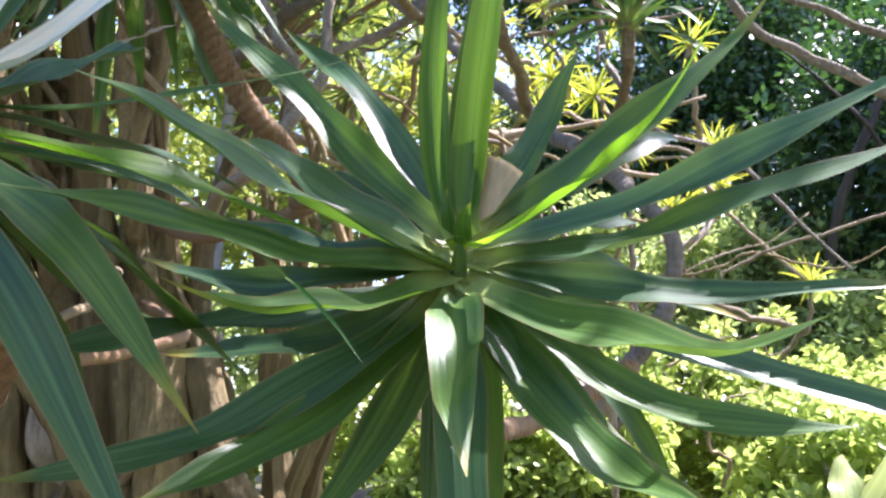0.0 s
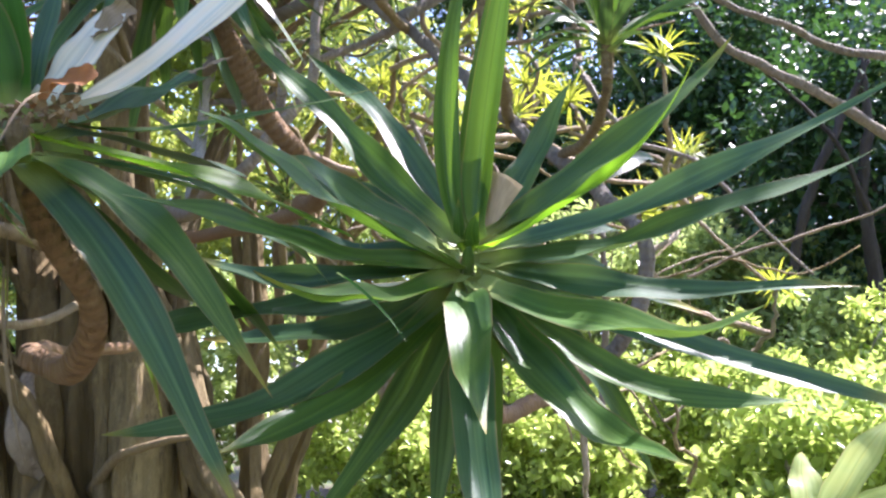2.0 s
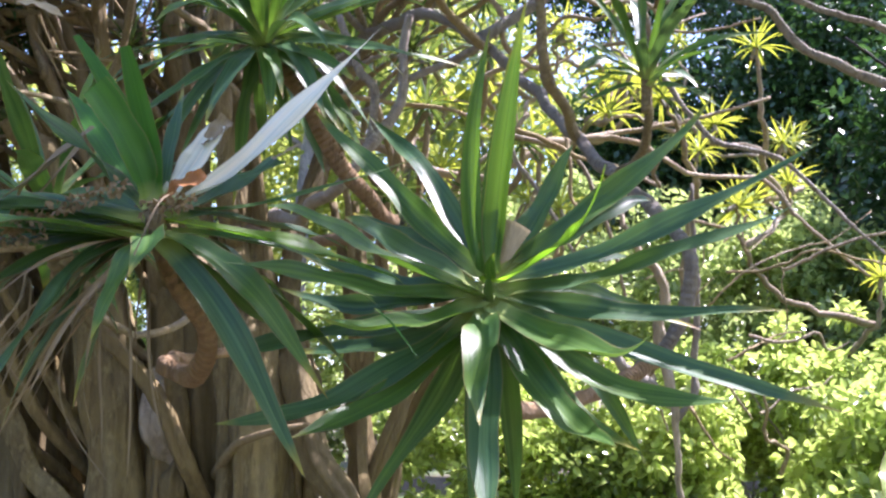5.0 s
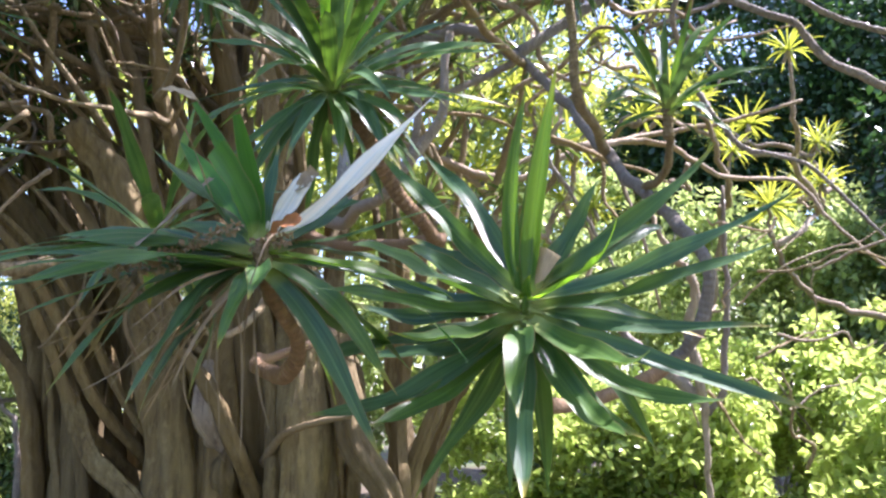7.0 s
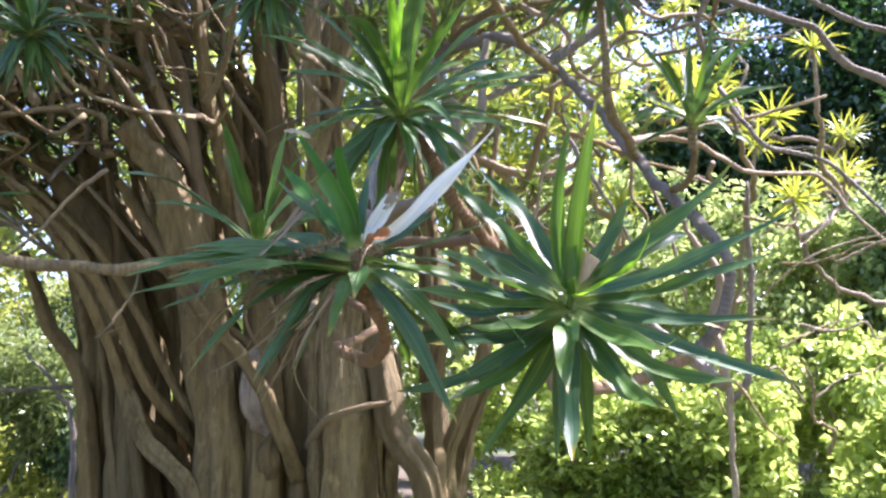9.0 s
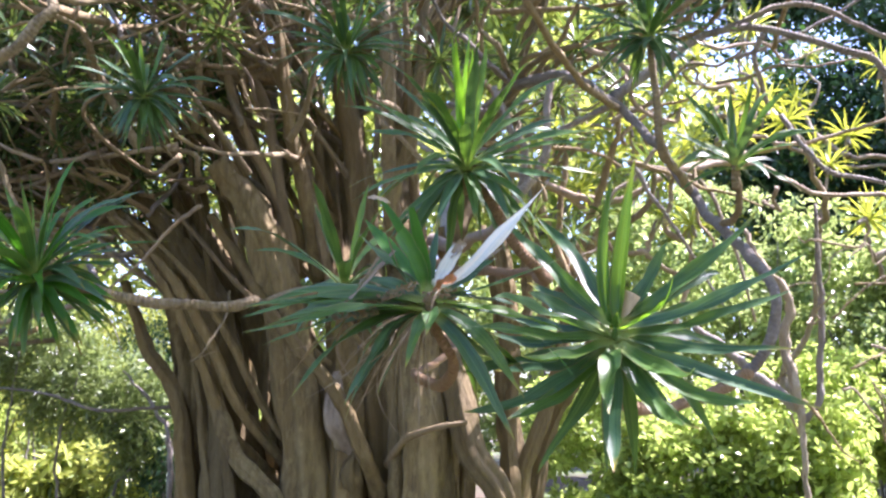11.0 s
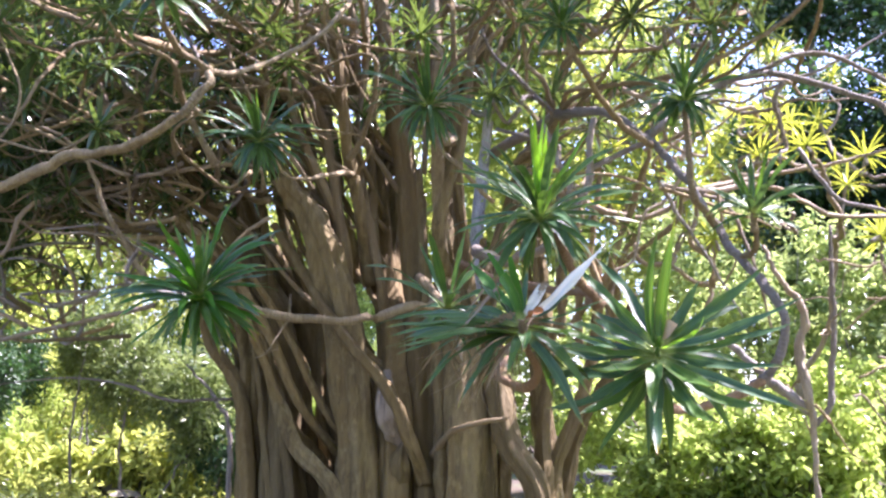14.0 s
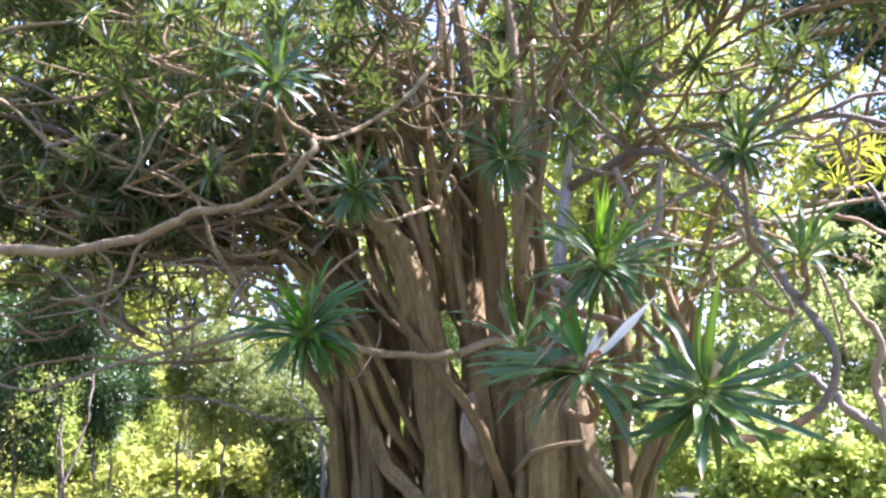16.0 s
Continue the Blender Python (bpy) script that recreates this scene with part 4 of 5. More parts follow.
limb([(-0.41, 0.92, 1.79), (-0.4, 0.95, 1.745), (-0.39, 0.98, 1.714), (-0.386, 1.02, 1.673), (-0.404, 1.06, 1.636), (-0.449, 1.12, 1.616), (-0.516, 1.2, 1.626), (-0.62, 1.34, 1.65), (-0.9, 2.2, 1.72), (-1.5, 4.4, 2.0), (-2.9, 7.0, 2.5)], [0.015, 0.016, 0.018, 0.02, 0.022, 0.023, 0.021, 0.018, 0.02, 0.03, 0.05], RINGED_BARK, 42)
limb([(-0.5, 1.54, 2.38), (-0.43, 1.58, 2.28), (-0.36, 1.64, 2.15), (-0.3, 1.74, 2.055), (-0.3, 1.95, 2.05), (-0.42, 2.3, 2.1), (-0.6, 3.0, 2.25), (-1.6, 5.0, 2.6), (-2.9, 7.2, 3.2)], [0.02, 0.021, 0.022, 0.024, 0.026, 0.028, 0.03, 0.045, 0.06], RINGED_BARK, 43)
limb([(-0.82, 4.6, 3.9), (-0.83, 4.5, 3.49), (-0.86, 4.4, 3.21), (-1.07, 4.3, 2.89), (-1.32, 4.5, 2.78), (-2.0, 6.0, 3.0), (-2.8, 7.6, 3.4)], [0.03, 0.035, 0.04, 0.042, 0.045, 0.06, 0.09], GREY_BARK, 48)
limb([(-1.14, 4.2, 3.75), (-1.03, 4.2, 3.44), (-0.94, 4.25, 3.29), (-1.0, 4.35, 3.05), (-1.07, 4.35, 2.92)], [0.024, 0.028, 0.03, 0.03, 0.034], GREY_BARK, 49)
limb([(-0.83, 4.5, 3.45), (-0.6, 4.7, 3.62), (-0.4, 4.6, 3.68)], [0.026, 0.028, 0.03], GREY_BARK, 50)
limb([(-2.42, 2.22, 3.1), (-2.55, 2.7, 3.05), (-3.1, 4.0, 3.4), (-3.7, 5.6, 3.9), (-4.2, 7.0, 4.3)], [0.013, 0.014, 0.018, 0.03, 0.05], None, 44)
limb([(-1.45, 2.5, 3.32), (-1.5, 2.9, 3.25), (-1.9, 4.2, 3.7), (-2.7, 6.4, 4.4), (-3.3, 7.7, 4.9)], [0.016, 0.02, 0.028, 0.05, 0.09], None, 45)
limb([(0.06, 2.71, 3.27), (0.07, 2.75, 3.0), (0.1, 2.9, 2.75), (0.18, 3.5, 2.72)], [0.02, 0.022, 0.026, 0.03], None, 46)
limb([(-0.72, 2.95, 3.95), (-0.6, 3.0, 3.7), (-0.5, 3.8, 3.6), (-0.33, 4.5, 3.6)], [0.02, 0.022, 0.028, 0.03], None, 47)

# ---- crown: further rosettes on branching limbs ----
CROWN = [rosette_mesh("rosette", 30, 0.42, 200 + k, 0.036, FAR_LEAF, -50) for k in range(6)]
rng = np.random.default_rng(11)


# gaps in the crown through which the sun falls on leaves and stems below
GAPS = [(Vector(p), r) for p, r in (((0.06, 1.03, 1.5), 0.22), ((0.3, 1.25, 1.76), 0.1), ((0.19, 1.17, 1.76), 0.2), ((-0.48, 1.5, 2.6), 0.34), ((-2.12, 1.1, 2.3), 0.12), ((-0.08, 1.12, 1.7), 0.11), ((-0.2, 1.05, 2.12), 0.12), ((0.13, 1.15, 1.6), 0.09), ((0.06, 1.28, 2.0), 0.1), ((0.17, 1.0, 1.84), 0.13), ((-4.3, 6.8, 3.3), 0.24), ((-4.1, 6.9, 4.0), 0.24), ((-3.7, 7.0, 5.0), 0.34), ((-4.2, 6.9, 5.8), 0.34), ((-3.2, 7.2, 2.2), 0.2))]


def in_gap(p):
    return any(((p - g) - TO_SUN * (p - g).dot(TO_SUN)).length < reach and (p - g).dot(TO_SUN) > 0.8 for g, reach in GAPS)


def before_fan(p):
    """True on the open side of the crown, before the bare stems that fan out of the trunk."""
    k = 8.6 / (p.y + 1.9)
    return 2.5 < p.y < 7.6 and -4.9 < 0.3 + (p.x - 0.3) * k < -2.6 and 4.5 < 1.6 + (p.z - 1.6) * k < 7.8


def crown_limb(start, end, r0, seed, count, spread, crook=0.3):
    """A wandering limb with side twigs, a rosette at the end of each."""
    r = np.random.default_rng(seed)
    a, b = Vector(start), Vector(end)
    pts = [a.lerp(b, s) + Vector(r.normal(0, crook * (s > 0), 3)) + Vector((0, 0, 0.35 * math.sin(math.pi * s))) for s in (0, 0.25, 0.5, 0.75, 1)]
    if crosses(pts):
        return
    limb(pts, [r0, r0 * 0.75, r0 * 0.55, r0 * 0.42, r0 * 0.3], None, seed, 8)
    for i in range(count):
        s = r.uniform(0.35, 1.0) if i else 1.0
        k = min(int(s * 4), 3)
        foot = pts[k].lerp(pts[k + 1], s * 4 - k)
        head = foot + Vector((r.normal(0, spread), r.normal(0, spread), abs(r.normal(0, spread * 0.7)) + 0.1))
        bend = foot.lerp(head, 0.5) + Vector((r.normal(0, 0.1), r.normal(0, 0.1), -0.12))
        if -5.4 < head.x < -2.0 and 4.0 < head.y < 7.4 and head.z < 5.4 and i % 3:
            continue
        limb([foot, bend, head], [r0 * 0.3, r0 * 0.24, 0.018], None, seed * 10 + i, 6)
        scale = r.uniform(0.85, 1.15)
        if in_gap(head) or (before_fan(head) and i % 6) or (-5.2 < head.x < -2.2 and 4.0 < head.y < 7.4 and head.z < 4.9):
            continue
        tip = tagged(part("rosette", CROWN[int(r.integers(0, 6))], tree), kind="stuff")
        tip.matrix_parent_inverse = for_tree
        tip.matrix_basis = Matrix.Translation(head) @ Euler((r.normal(0, 0.3), r.normal(0, 0.3), r.uniform(0, 6.28))).to_matrix().to_4x4() @ Matrix.Scale(scale, 4)


for k in range(54):
    # from the upper stems outwards over the open, shaded side
    base = Vector((-4.8 + rng.normal(0, 0.7), 7.0 + rng.normal(0, 0.4), rng.uniform(3.6, 6.4)))
    end = Vector((rng.uniform(-12.0, -2.8), rng.uniform(2.4, 8.5), rng.uniform(3.5, 7.6)))
    if end.x > -5.5 and end.z < 4.6:
        end.z += 1.2
    base = base.lerp(end, rng.uniform(0.0, 0.5) * (k % 3 > 0))
    crown_limb(base, end, rng.uniform(0.03, 0.07), 300 + k, int(rng.integers(7, 12)), 0.55)
for k in range(14):
    base = Vector((-3.4 + rng.normal(0, 0.4), 7.8, rng.uniform(4.6, 7.2)))
    end = Vector((rng.uniform(-3.0, 1.6), rng.uniform(4.5, 9.0), rng.uniform(5.4, 8.6)))
    crown_limb(base, end, rng.uniform(0.035, 0.055), 400 + k, int(rng.integers(6, 10)), 0.6)
for k in range(19):
    # the part of the crown, out of view, added to shade the first rosettes
    base = Vector((-0.5 + rng.normal(0, 0.8), 5.2 + rng.normal(0, 0.7), 5.2 + rng.normal(0, 0.5)))
    end = Vector((rng.uniform(0.2, 4.6), rng.uniform(0.6, 5.2), rng.uniform(4.6, 6.8)))
    crown_limb(base, end, rng.uniform(0.022, 0.034), 440 + k, int(rng.integers(4, 7)), 0.5)
# more unseen crown, added to shade the rosettes on the left
for k in range(16):
    base = Vector((-1.8 + rng.normal(0, 0.8), 6.0 + rng.normal(0, 0.7), 5.8 + rng.normal(0, 0.5)))
    end = Vector((rng.uniform(-3.4, 1.0), rng.uniform(1.0, 4.2), rng.uniform(5.0, 6.8)))
    crown_limb(base, end, rng.uniform(0.022, 0.034), 470 + k, int(rng.integers(5, 8)), 0.5)
for k in range(30):
    # the low, dark skirt of the crown
    base = Vector((-6.4 + rng.normal(0, 0.6), 6.8 + rng.normal(0, 0.4), rng.uniform(3.4, 5.0)))
    end = Vector((rng.uniform(-13.0, -6.2), rng.uniform(3.6, 8.6), rng.uniform(2.9, 4.9)))
    crown_limb(base, end, rng.uniform(0.022, 0.045), 540 + k, int(rng.integers(7, 11)), 0.5)
skirt_rng = np.random.default_rng(31)
for k in range(11):
    base = Vector((-6.6 - 0.12 * k, 6.9, skirt_rng.uniform(3.4, 4.2)))
    end = Vector((skirt_rng.uniform(-10.2, -7.6), skirt_rng.uniform(5.6, 7.4), skirt_rng.uniform(3.1, 3.9)))
    crown_limb(base, end, 0.024, 850 + k, 8, 0.4)
# unseen heads set toward the sun to keep the second rosette shaded
crown_limb((-0.5, 5.2, 5.2), (1.6, 2.3, 6.2), 0.028, 617, 15, 0.32)
crown_limb((-0.5, 5.2, 5.2), (1.35, 2.1, 5.7), 0.028, 618, 15, 0.32)
for k, end in enumerate([(1.67, 1.92, 5.83), (1.78, 2.3, 5.6), (1.4, 1.7, 6.1), (1.55, 2.05, 6.3)]):
    crown_limb((-0.5, 5.2, 5.2), end, 0.024, 690 + k, 6, 0.15, 0.06)
for k, end in enumerate([(0.98, 1.86, 4.6), (0.88, 1.75, 4.75), (0.8, 1.95, 4.9)]):
    crown_limb((-0.5, 5.2, 5.2), end, 0.022, 730 + k, 4, 0.14, 0.05)
# unseen heads set toward the sun to shade the left near rosette
crown_limb((-1.8, 6.0, 5.8), (-0.1, 2.6, 6.4), 0.03, 615, 10, 0.28)
crown_limb((-1.8, 6.0, 5.8), (-0.5, 2.3, 5.9), 0.03, 616, 8, 0.25)
for k in range(16):
    # the high outer edge of the crown
    base = Vector((-6.2 + rng.normal(0, 0.5), 6.4 + rng.normal(0, 0.4), rng.uniform(4.6, 6.4)))
    end = Vector((rng.uniform(-13.5, -8.0), rng.uniform(2.6, 6.6), rng.uniform(6.2, 8.8)))
    crown_limb(base, end, rng.uniform(0.025, 0.045), 620 + k, int(rng.integers(7, 11)), 0.55)
for k in range(18):
    # behind the stems
    base = Vector((-4.0 + rng.normal(0, 0.7), 8.0 + rng.normal(0, 0.2), rng.uniform(4.4, 6.6)))
    end = Vector((rng.uniform(-8.5, -1.6), rng.uniform(8.4, 10.6), rng.uniform(5.4, 9.4)))
    crown_limb(base, end, rng.uniform(0.03, 0.05), 640 + k, int(rng.integers(7, 11)), 0.6)
for k in range(7):
    # the top of the crown, added out of view to shade its left side
    base = Vector((-5.4 + rng.normal(0, 0.6), 6.6 + rng.normal(0, 0.4), rng.uniform(6.0, 7.0)))
    end = Vector((rng.uniform(-12.5, -7.0), rng.uniform(3.4, 8.2), rng.uniform(8.6, 10.2)))
    crown_limb(base, end, rng.uniform(0.03, 0.05), 660 + k, int(rng.integers(7, 11)), 0.65)
# shaded rosettes that hang between the trunk and the sunlit yuccas
for k, (x, y, z) in enumerate([(-1.89, 5.2, 4.43), (-0.5, 4.6, 4.74), (0.14, 4.4, 4.52), (-0.77, 5.4, 4.5), (-1.7, 5.6, 5.33), (0.31, 4.8, 4.87), (-2.31, 6.0, 5.71), (-1.06, 5.8, 4.21), (-0.43, 5.6, 4.82), (-1.54, 6.2, 4.74), (0.52, 5.0, 4.62), (-0.06, 5.6, 5.34)]):
    head = Vector((x, y, z))
    foot = Vector((-2.4, 7.6, 4.4)) if k % 2 else Vector((-1.5, 6.2, 4.5))
    limb([foot, foot.lerp(head, 0.4) + Vector(rng.normal(0, 0.12, 3)), foot.lerp(head, 0.8) + Vector((rng.normal(0, 0.1), 0.1, -0.2)), head - Vector((0, 0, 0.05))], [0.04, 0.03, 0.024, 0.018], LIMB_BARK if k % 3 else GREY_BARK, 760 + k, 8)
    tip = tagged(part("rosette", CROWN[k % 6], tree), kind="stuff")
    tip.matrix_parent_inverse = for_tree
    tip.matrix_basis = Matrix.Translation(head) @ Euler((rng.normal(0, 0.25), rng.normal(0, 0.25), rng.uniform(0, 6.28))).to_matrix().to_4x4() @ Matrix.Scale(rng.uniform(0.95, 1.2), 4)
for k in range(26):
    # thin crooked twigs crossing there
    a = Vector((rng.uniform(-2.2, 0.9), rng.uniform(4.4, 7.2), rng.uniform(3.2, 5.2)))
    d = Vector((rng.normal(0.5, 0.6), rng.normal(0, 0.4), rng.normal(0.1, 0.6)))
    limb([a + d * q + Vector(rng.normal(0, 0.07, 3)) for q in (0, 0.35, 0.7, 1.0, 1.3)], [0.026, 0.023, 0.02, 0.016, 0.01], (LIMB_BARK, PALE_BARK, GREY_BARK)[k % 3], 780 + k, 7)
# knobbly stems with drooping green heads beside the trunk
side_rng = np.random.default_rng(29)
for k, (x, y, z) in enumerate([(-2.1, 7.4, 4.1), (-1.75, 7.9, 3.6), (-1.3, 7.6, 4.4), (-1.0, 8.2, 3.7), (-1.95, 8.1, 4.9), (-0.7, 7.7, 4.9), (-1.5, 8.4, 5.2), (-0.45, 8.3, 4.2), (-1.2, 7.4, 3.3), (-2.4, 7.6, 5.5)]):
    head = Vector((x, y, z))
    foot = Vector((-2.2 + 0.12 * k, 8.5, 2.2 + 0.12 * (k % 4)))
    limb([foot, foot.lerp(head, 0.35) + Vector((side_rng.normal(0, 0.12), 0.1, 0.1)), foot.lerp(head, 0.75) + Vector((side_rng.normal(0, 0.1), 0.05, 0.0)), head - Vector((0, 0, 0.06))], [0.06, 0.05, 0.042, 0.03], LIMB_BARK, 820 + k, 9, 0.6)
    tip = tagged(part("rosette", CROWN[k % 6], tree), kind="stuff")
    tip.matrix_parent_inverse = for_tree
    tip.matrix_basis = Matrix.Translation(head) @ Euler((side_rng.normal(0, 0.4), side_rng.normal(0, 0.4), side_rng.uniform(0, 6.28))).to_matrix().to_4x4() @ Matrix.Scale(side_rng.uniform(0.85, 1.1), 4)
# stems that lean out of the trunk on its shaded side
for k in range(3):
    base = Vector((-5.0 + 0.3 * k + rng.normal(0, 0.06), 7.05 + rng.normal(0, 0.1), rng.uniform(1.1, 2.4)))
    rise = rng.uniform(2.2, 3.4)
    lean = rng.uniform(0.35, 0.75)
    pts = [base + Vector((0.3, 0.75, -0.7)), base, base + Vector((-lean * 0.25, -0.12, 0.36)) * rise, base + Vector((-lean * 0.6, -0.2, 0.7)) * rise, base + Vector((-lean * 1.1, -0.3, 1.0)) * rise]
    r0 = rng.uniform(0.05, 0.075)
    stem(pts, [r0, r0, r0 * 0.95, r0 * 0.8, r0 * 0.55], 0.16, 0.35, 20, 700 + k, TRUNK_BARK, "trunk_stem", 10, False)
# bare leaning limbs that fill the fork of the trunk
for k in range(22):
    base = Vector((rng.uniform(-5.8, -3.4), rng.uniform(7.3, 7.9), rng.uniform(1.8, 4.4)))
    rise = rng.uniform(1.6, 3.4)
    end = base + Vector((-rng.uniform(0.2, 1.3) * rise, -rng.uniform(-0.1, 0.6) * rise, rise))
    mid = base.lerp(end, 0.5) + Vector((rng.normal(0, 0.15), rng.normal(0, 0.15), -0.1))
    r0 = rng.uniform(0.03, 0.06)
    if crosses([base, mid, end]):
        continue
    limb([base, mid, end], [r0, r0 * 0.8, r0 * 0.5], TRUNK_BARK if k % 2 else LIMB_BARK, 500 + k, 9)

# slender crooked limbs, bare below their heads, on the shaded side of the crown
fine_rng = np.random.default_rng(21)
for k in range(110):
    base = Vector((fine_rng.uniform(-6.6, -4.0), fine_rng.uniform(5.4, 7.0), fine_rng.uniform(2.4, 5.4)))
    base = base + Vector((-fine_rng.uniform(0.0, 4.0), 0.0, 0.0))
    span = Vector((fine_rng.normal(-0.9, 1.1), -fine_rng.uniform(-0.6, 2.2), fine_rng.normal(0.7, 0.9)))
    pts = [base + span * q + Vector((fine_rng.normal(0, 0.2), fine_rng.normal(0, 0.2), 0.2 * math.sin(5 * q + k) - 0.35 * q * (1 - q))) for q in (0, 0.3, 0.6, 0.85, 1)]
    r0 = fine_rng.uniform(0.018, 0.042)
    if crosses(pts):
        continue
    limb(pts, [r0, r0 * 0.85, r0 * 0.7, r0 * 0.6, r0 * 0.45], (LIMB_BARK, PALE_BARK, GREY_BARK)[k % 3], 560 + k, 7)

# ---- sunlit yuccas behind ----
def leaf_meshes(count, length, seed, width, material, low=-40.0):
    """The leaves of one rosette as meshes of their own, to be shared by many rosettes."""
    out = []
    for k, (off, w, bow, twist, s) in enumerate(random_leaves(count, length, seed, low, 84.0, width)):
        v, f, u = strap((0, 0, 0), off, (0, -0.3, 1), bow, w, twist, 0.4, segments=5, seed=seed * 100 + k, cols=(-1.0, 0.0, 1.0))
        out.append(mesh_from("leaf", v, f, u, material))
    return out


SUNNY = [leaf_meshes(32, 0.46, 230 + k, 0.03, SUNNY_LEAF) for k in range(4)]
KNOB = tube("rosette", [(0, 0, -0.16), (0, 0, -0.05), (0, 0, 0.02)], [0.024, 0.03, 0.012], GREY_BARK, 8, 4, 0.05, 0.2, 5)


def back_yucca(foot, heads, seed, label):
    """A slender yucca: a few pale stems that fork to rosettes at heads."""
    r = np.random.default_rng(seed)
    top = tagged(new("background_yucca"), label, "tree", "sunlit yuccas behind the great one")
    top.location = foot
    inv = Matrix.Translation(top.location).inverted()
    f = Vector(foot)
    fork = f + Vector((r.normal(0, 0.3), r.normal(0, 0.3), min(2.0, 0.5 * min(h[2] for h in heads))))
    parts = [part("stem", tube("stem", [f + Vector((0, 0, -0.1)), f.lerp(fork, 0.5) + Vector((0.15, 0, 0)), fork], [0.11, 0.085, 0.07], PALE_BARK, 10, 6, 0.08, 0.3, seed, True, 0.0, 0.6), top)]
    nodes = [fork]

    def grow(head, thick, key):
        """A crooked limb from the nearest lower joint to head."""
        foot = min((n for n in nodes if n.z < head.z - 0.25 or n is fork), key=lambda n: (n - head).length + 0.4 * abs(n.z - head.z + 1.0))
        span = head - foot
        knee = foot + Vector((span.x * 0.55, span.y * 0.55, span.z * 0.3)) + Vector(r.normal(0, 0.12, 3))
        bend = foot + Vector((span.x * 0.9, span.y * 0.9, span.z * 0.62)) + Vector(r.normal(0, 0.1, 3))
        parts.append(part("limb", tube("limb", [foot, knee, bend, head], [thick, thick * 0.85, thick * 0.7, 0.018], PALE_BARK, 8, 7, 0.05, 0.3, key, True, 0.0, 2.0), top))
        nodes.extend([knee, bend])

    for i, h in enumerate(sorted((Vector(h) for h in heads), key=lambda h: h.z)):
        grow(h, 0.045, seed * 20 + i)
        for j in range(int(r.integers(1, 3))):
            head = h if j == 0 else h + Vector((r.normal(0, 0.5), r.normal(0, 0.5), r.normal(0, 0.35)))
            if j:
                grow(head, 0.028, seed * 31 + i * 5 + j)
            tip = part("rosette", KNOB, top)
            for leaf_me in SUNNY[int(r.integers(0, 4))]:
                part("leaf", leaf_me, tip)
            tip.matrix_parent_inverse = inv
            tip.matrix_basis = Matrix.Translation(head) @ Euler((r.normal(0, 0.35), r.normal(0, 0.35), r.uniform(0, 6.28))).to_matrix().to_4x4() @ Matrix.Scale(r.uniform(0.85, 1.2), 4)
    for p in parts:
        p.matrix_parent_inverse = inv
    return top


PALE_YUCCA = "slender yucca with pale forked stems and yellow-green sunlit rosettes"
back_yucca((1.0, 11.6, 0), [(-0.1, 11, 6.5), (0.4, 12, 6.25), (1.58, 11, 4.76), (0.14, 12, 6.4), (1.0, 9.2, 4.86), (0.6, 10.5, 5.6), (-0.3, 11.2, 5.2), (0.9, 11.6, 5.9)], 51, PALE_YUCCA)
back_yucca((2.4, 12.2, 0), [(1.38, 13, 6.37), (2.64, 11, 4.28), (2.1, 9.6, 5.53), (3.6, 11, 3.05), (2.0, 12.6, 5.6), (2.9, 12.4, 5.2), (1.9, 10.4, 3.9)], 52, PALE_YUCCA)
back_yucca((-1.2, 10.6, 0), [(-1.2, 10.5, 5.0), (-0.4, 9.8, 4.6), (-1.0, 10.8, 5.9), (-2.0, 10.4, 5.4), (-0.6, 10.9, 4.2), (-1.6, 10.0, 6.3), (-0.2, 10.2, 3.9), (-0.9, 10.2, 5.3), (-1.7, 10.6, 4.6), (-0.3, 10.6, 5.6), (-2.2, 10.2, 4.9)], 53, PALE_YUCCA)
back_yucca((-16.8, 18, 0), [(-17.2, 18, 2.8), (-16.4, 18.4, 2.3), (-17.6, 18.2, 1.8)], 55, PALE_YUCCA)


def young_yucca(x, y, z, size, seed):
    """A low yucca: one short stem with a single rosette."""
    r = np.random.default_rng(seed)
    top = tagged(new("young_yucca", tube("young_yucca", [(0, 0, -0.05), (0.02, 0, z * 0.5), (0, 0, z)], [0.05, 0.045, 0.03], PALE_BARK, 8, 5, 0.05, 0.3, seed)), "low young yucca with a bright yellow-green rosette in sun", "plant", "low yuccas beside the path")
    top.location = (x, y, 0)
    turn = Matrix.Translation((0, 0, z)) @ Euler((r.normal(0, 0.2), r.normal(0, 0.2), r.uniform(0, 6.28))).to_matrix().to_4x4() @ Matrix.Scale(size, 4)
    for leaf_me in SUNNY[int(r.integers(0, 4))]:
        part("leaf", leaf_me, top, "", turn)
    return top


for k, (x, y, z, size) in enumerate([(-10.4, 11.6, 0.5, 1.0), (-12.6, 10.6, 0.4, 1.1), (-13.6, 12.4, 0.7, 1.2), (-11.6, 13.2, 0.8, 1.1), (-14.8, 13.6, 0.6, 1.3), (-9.6, 12.6, 0.9, 1.0), (-15.4, 16.0, 1.2, 1.3), (-12.9, 15.0, 1.6, 1.2), (-16.8, 14.2, 1.0, 1.3), (-10.8, 15.6, 2.2, 1.2)]):
    young_yucca(x, y, z, size, 900 + k)

# ---- a bare pale tree before the bushes ----
bare = tagged(new("bare_tree"), "small crooked tree with pale grey bare branches", "tree")
bare.location = (0.9, 7.9, 0)
bare_grove = Grove(bare)
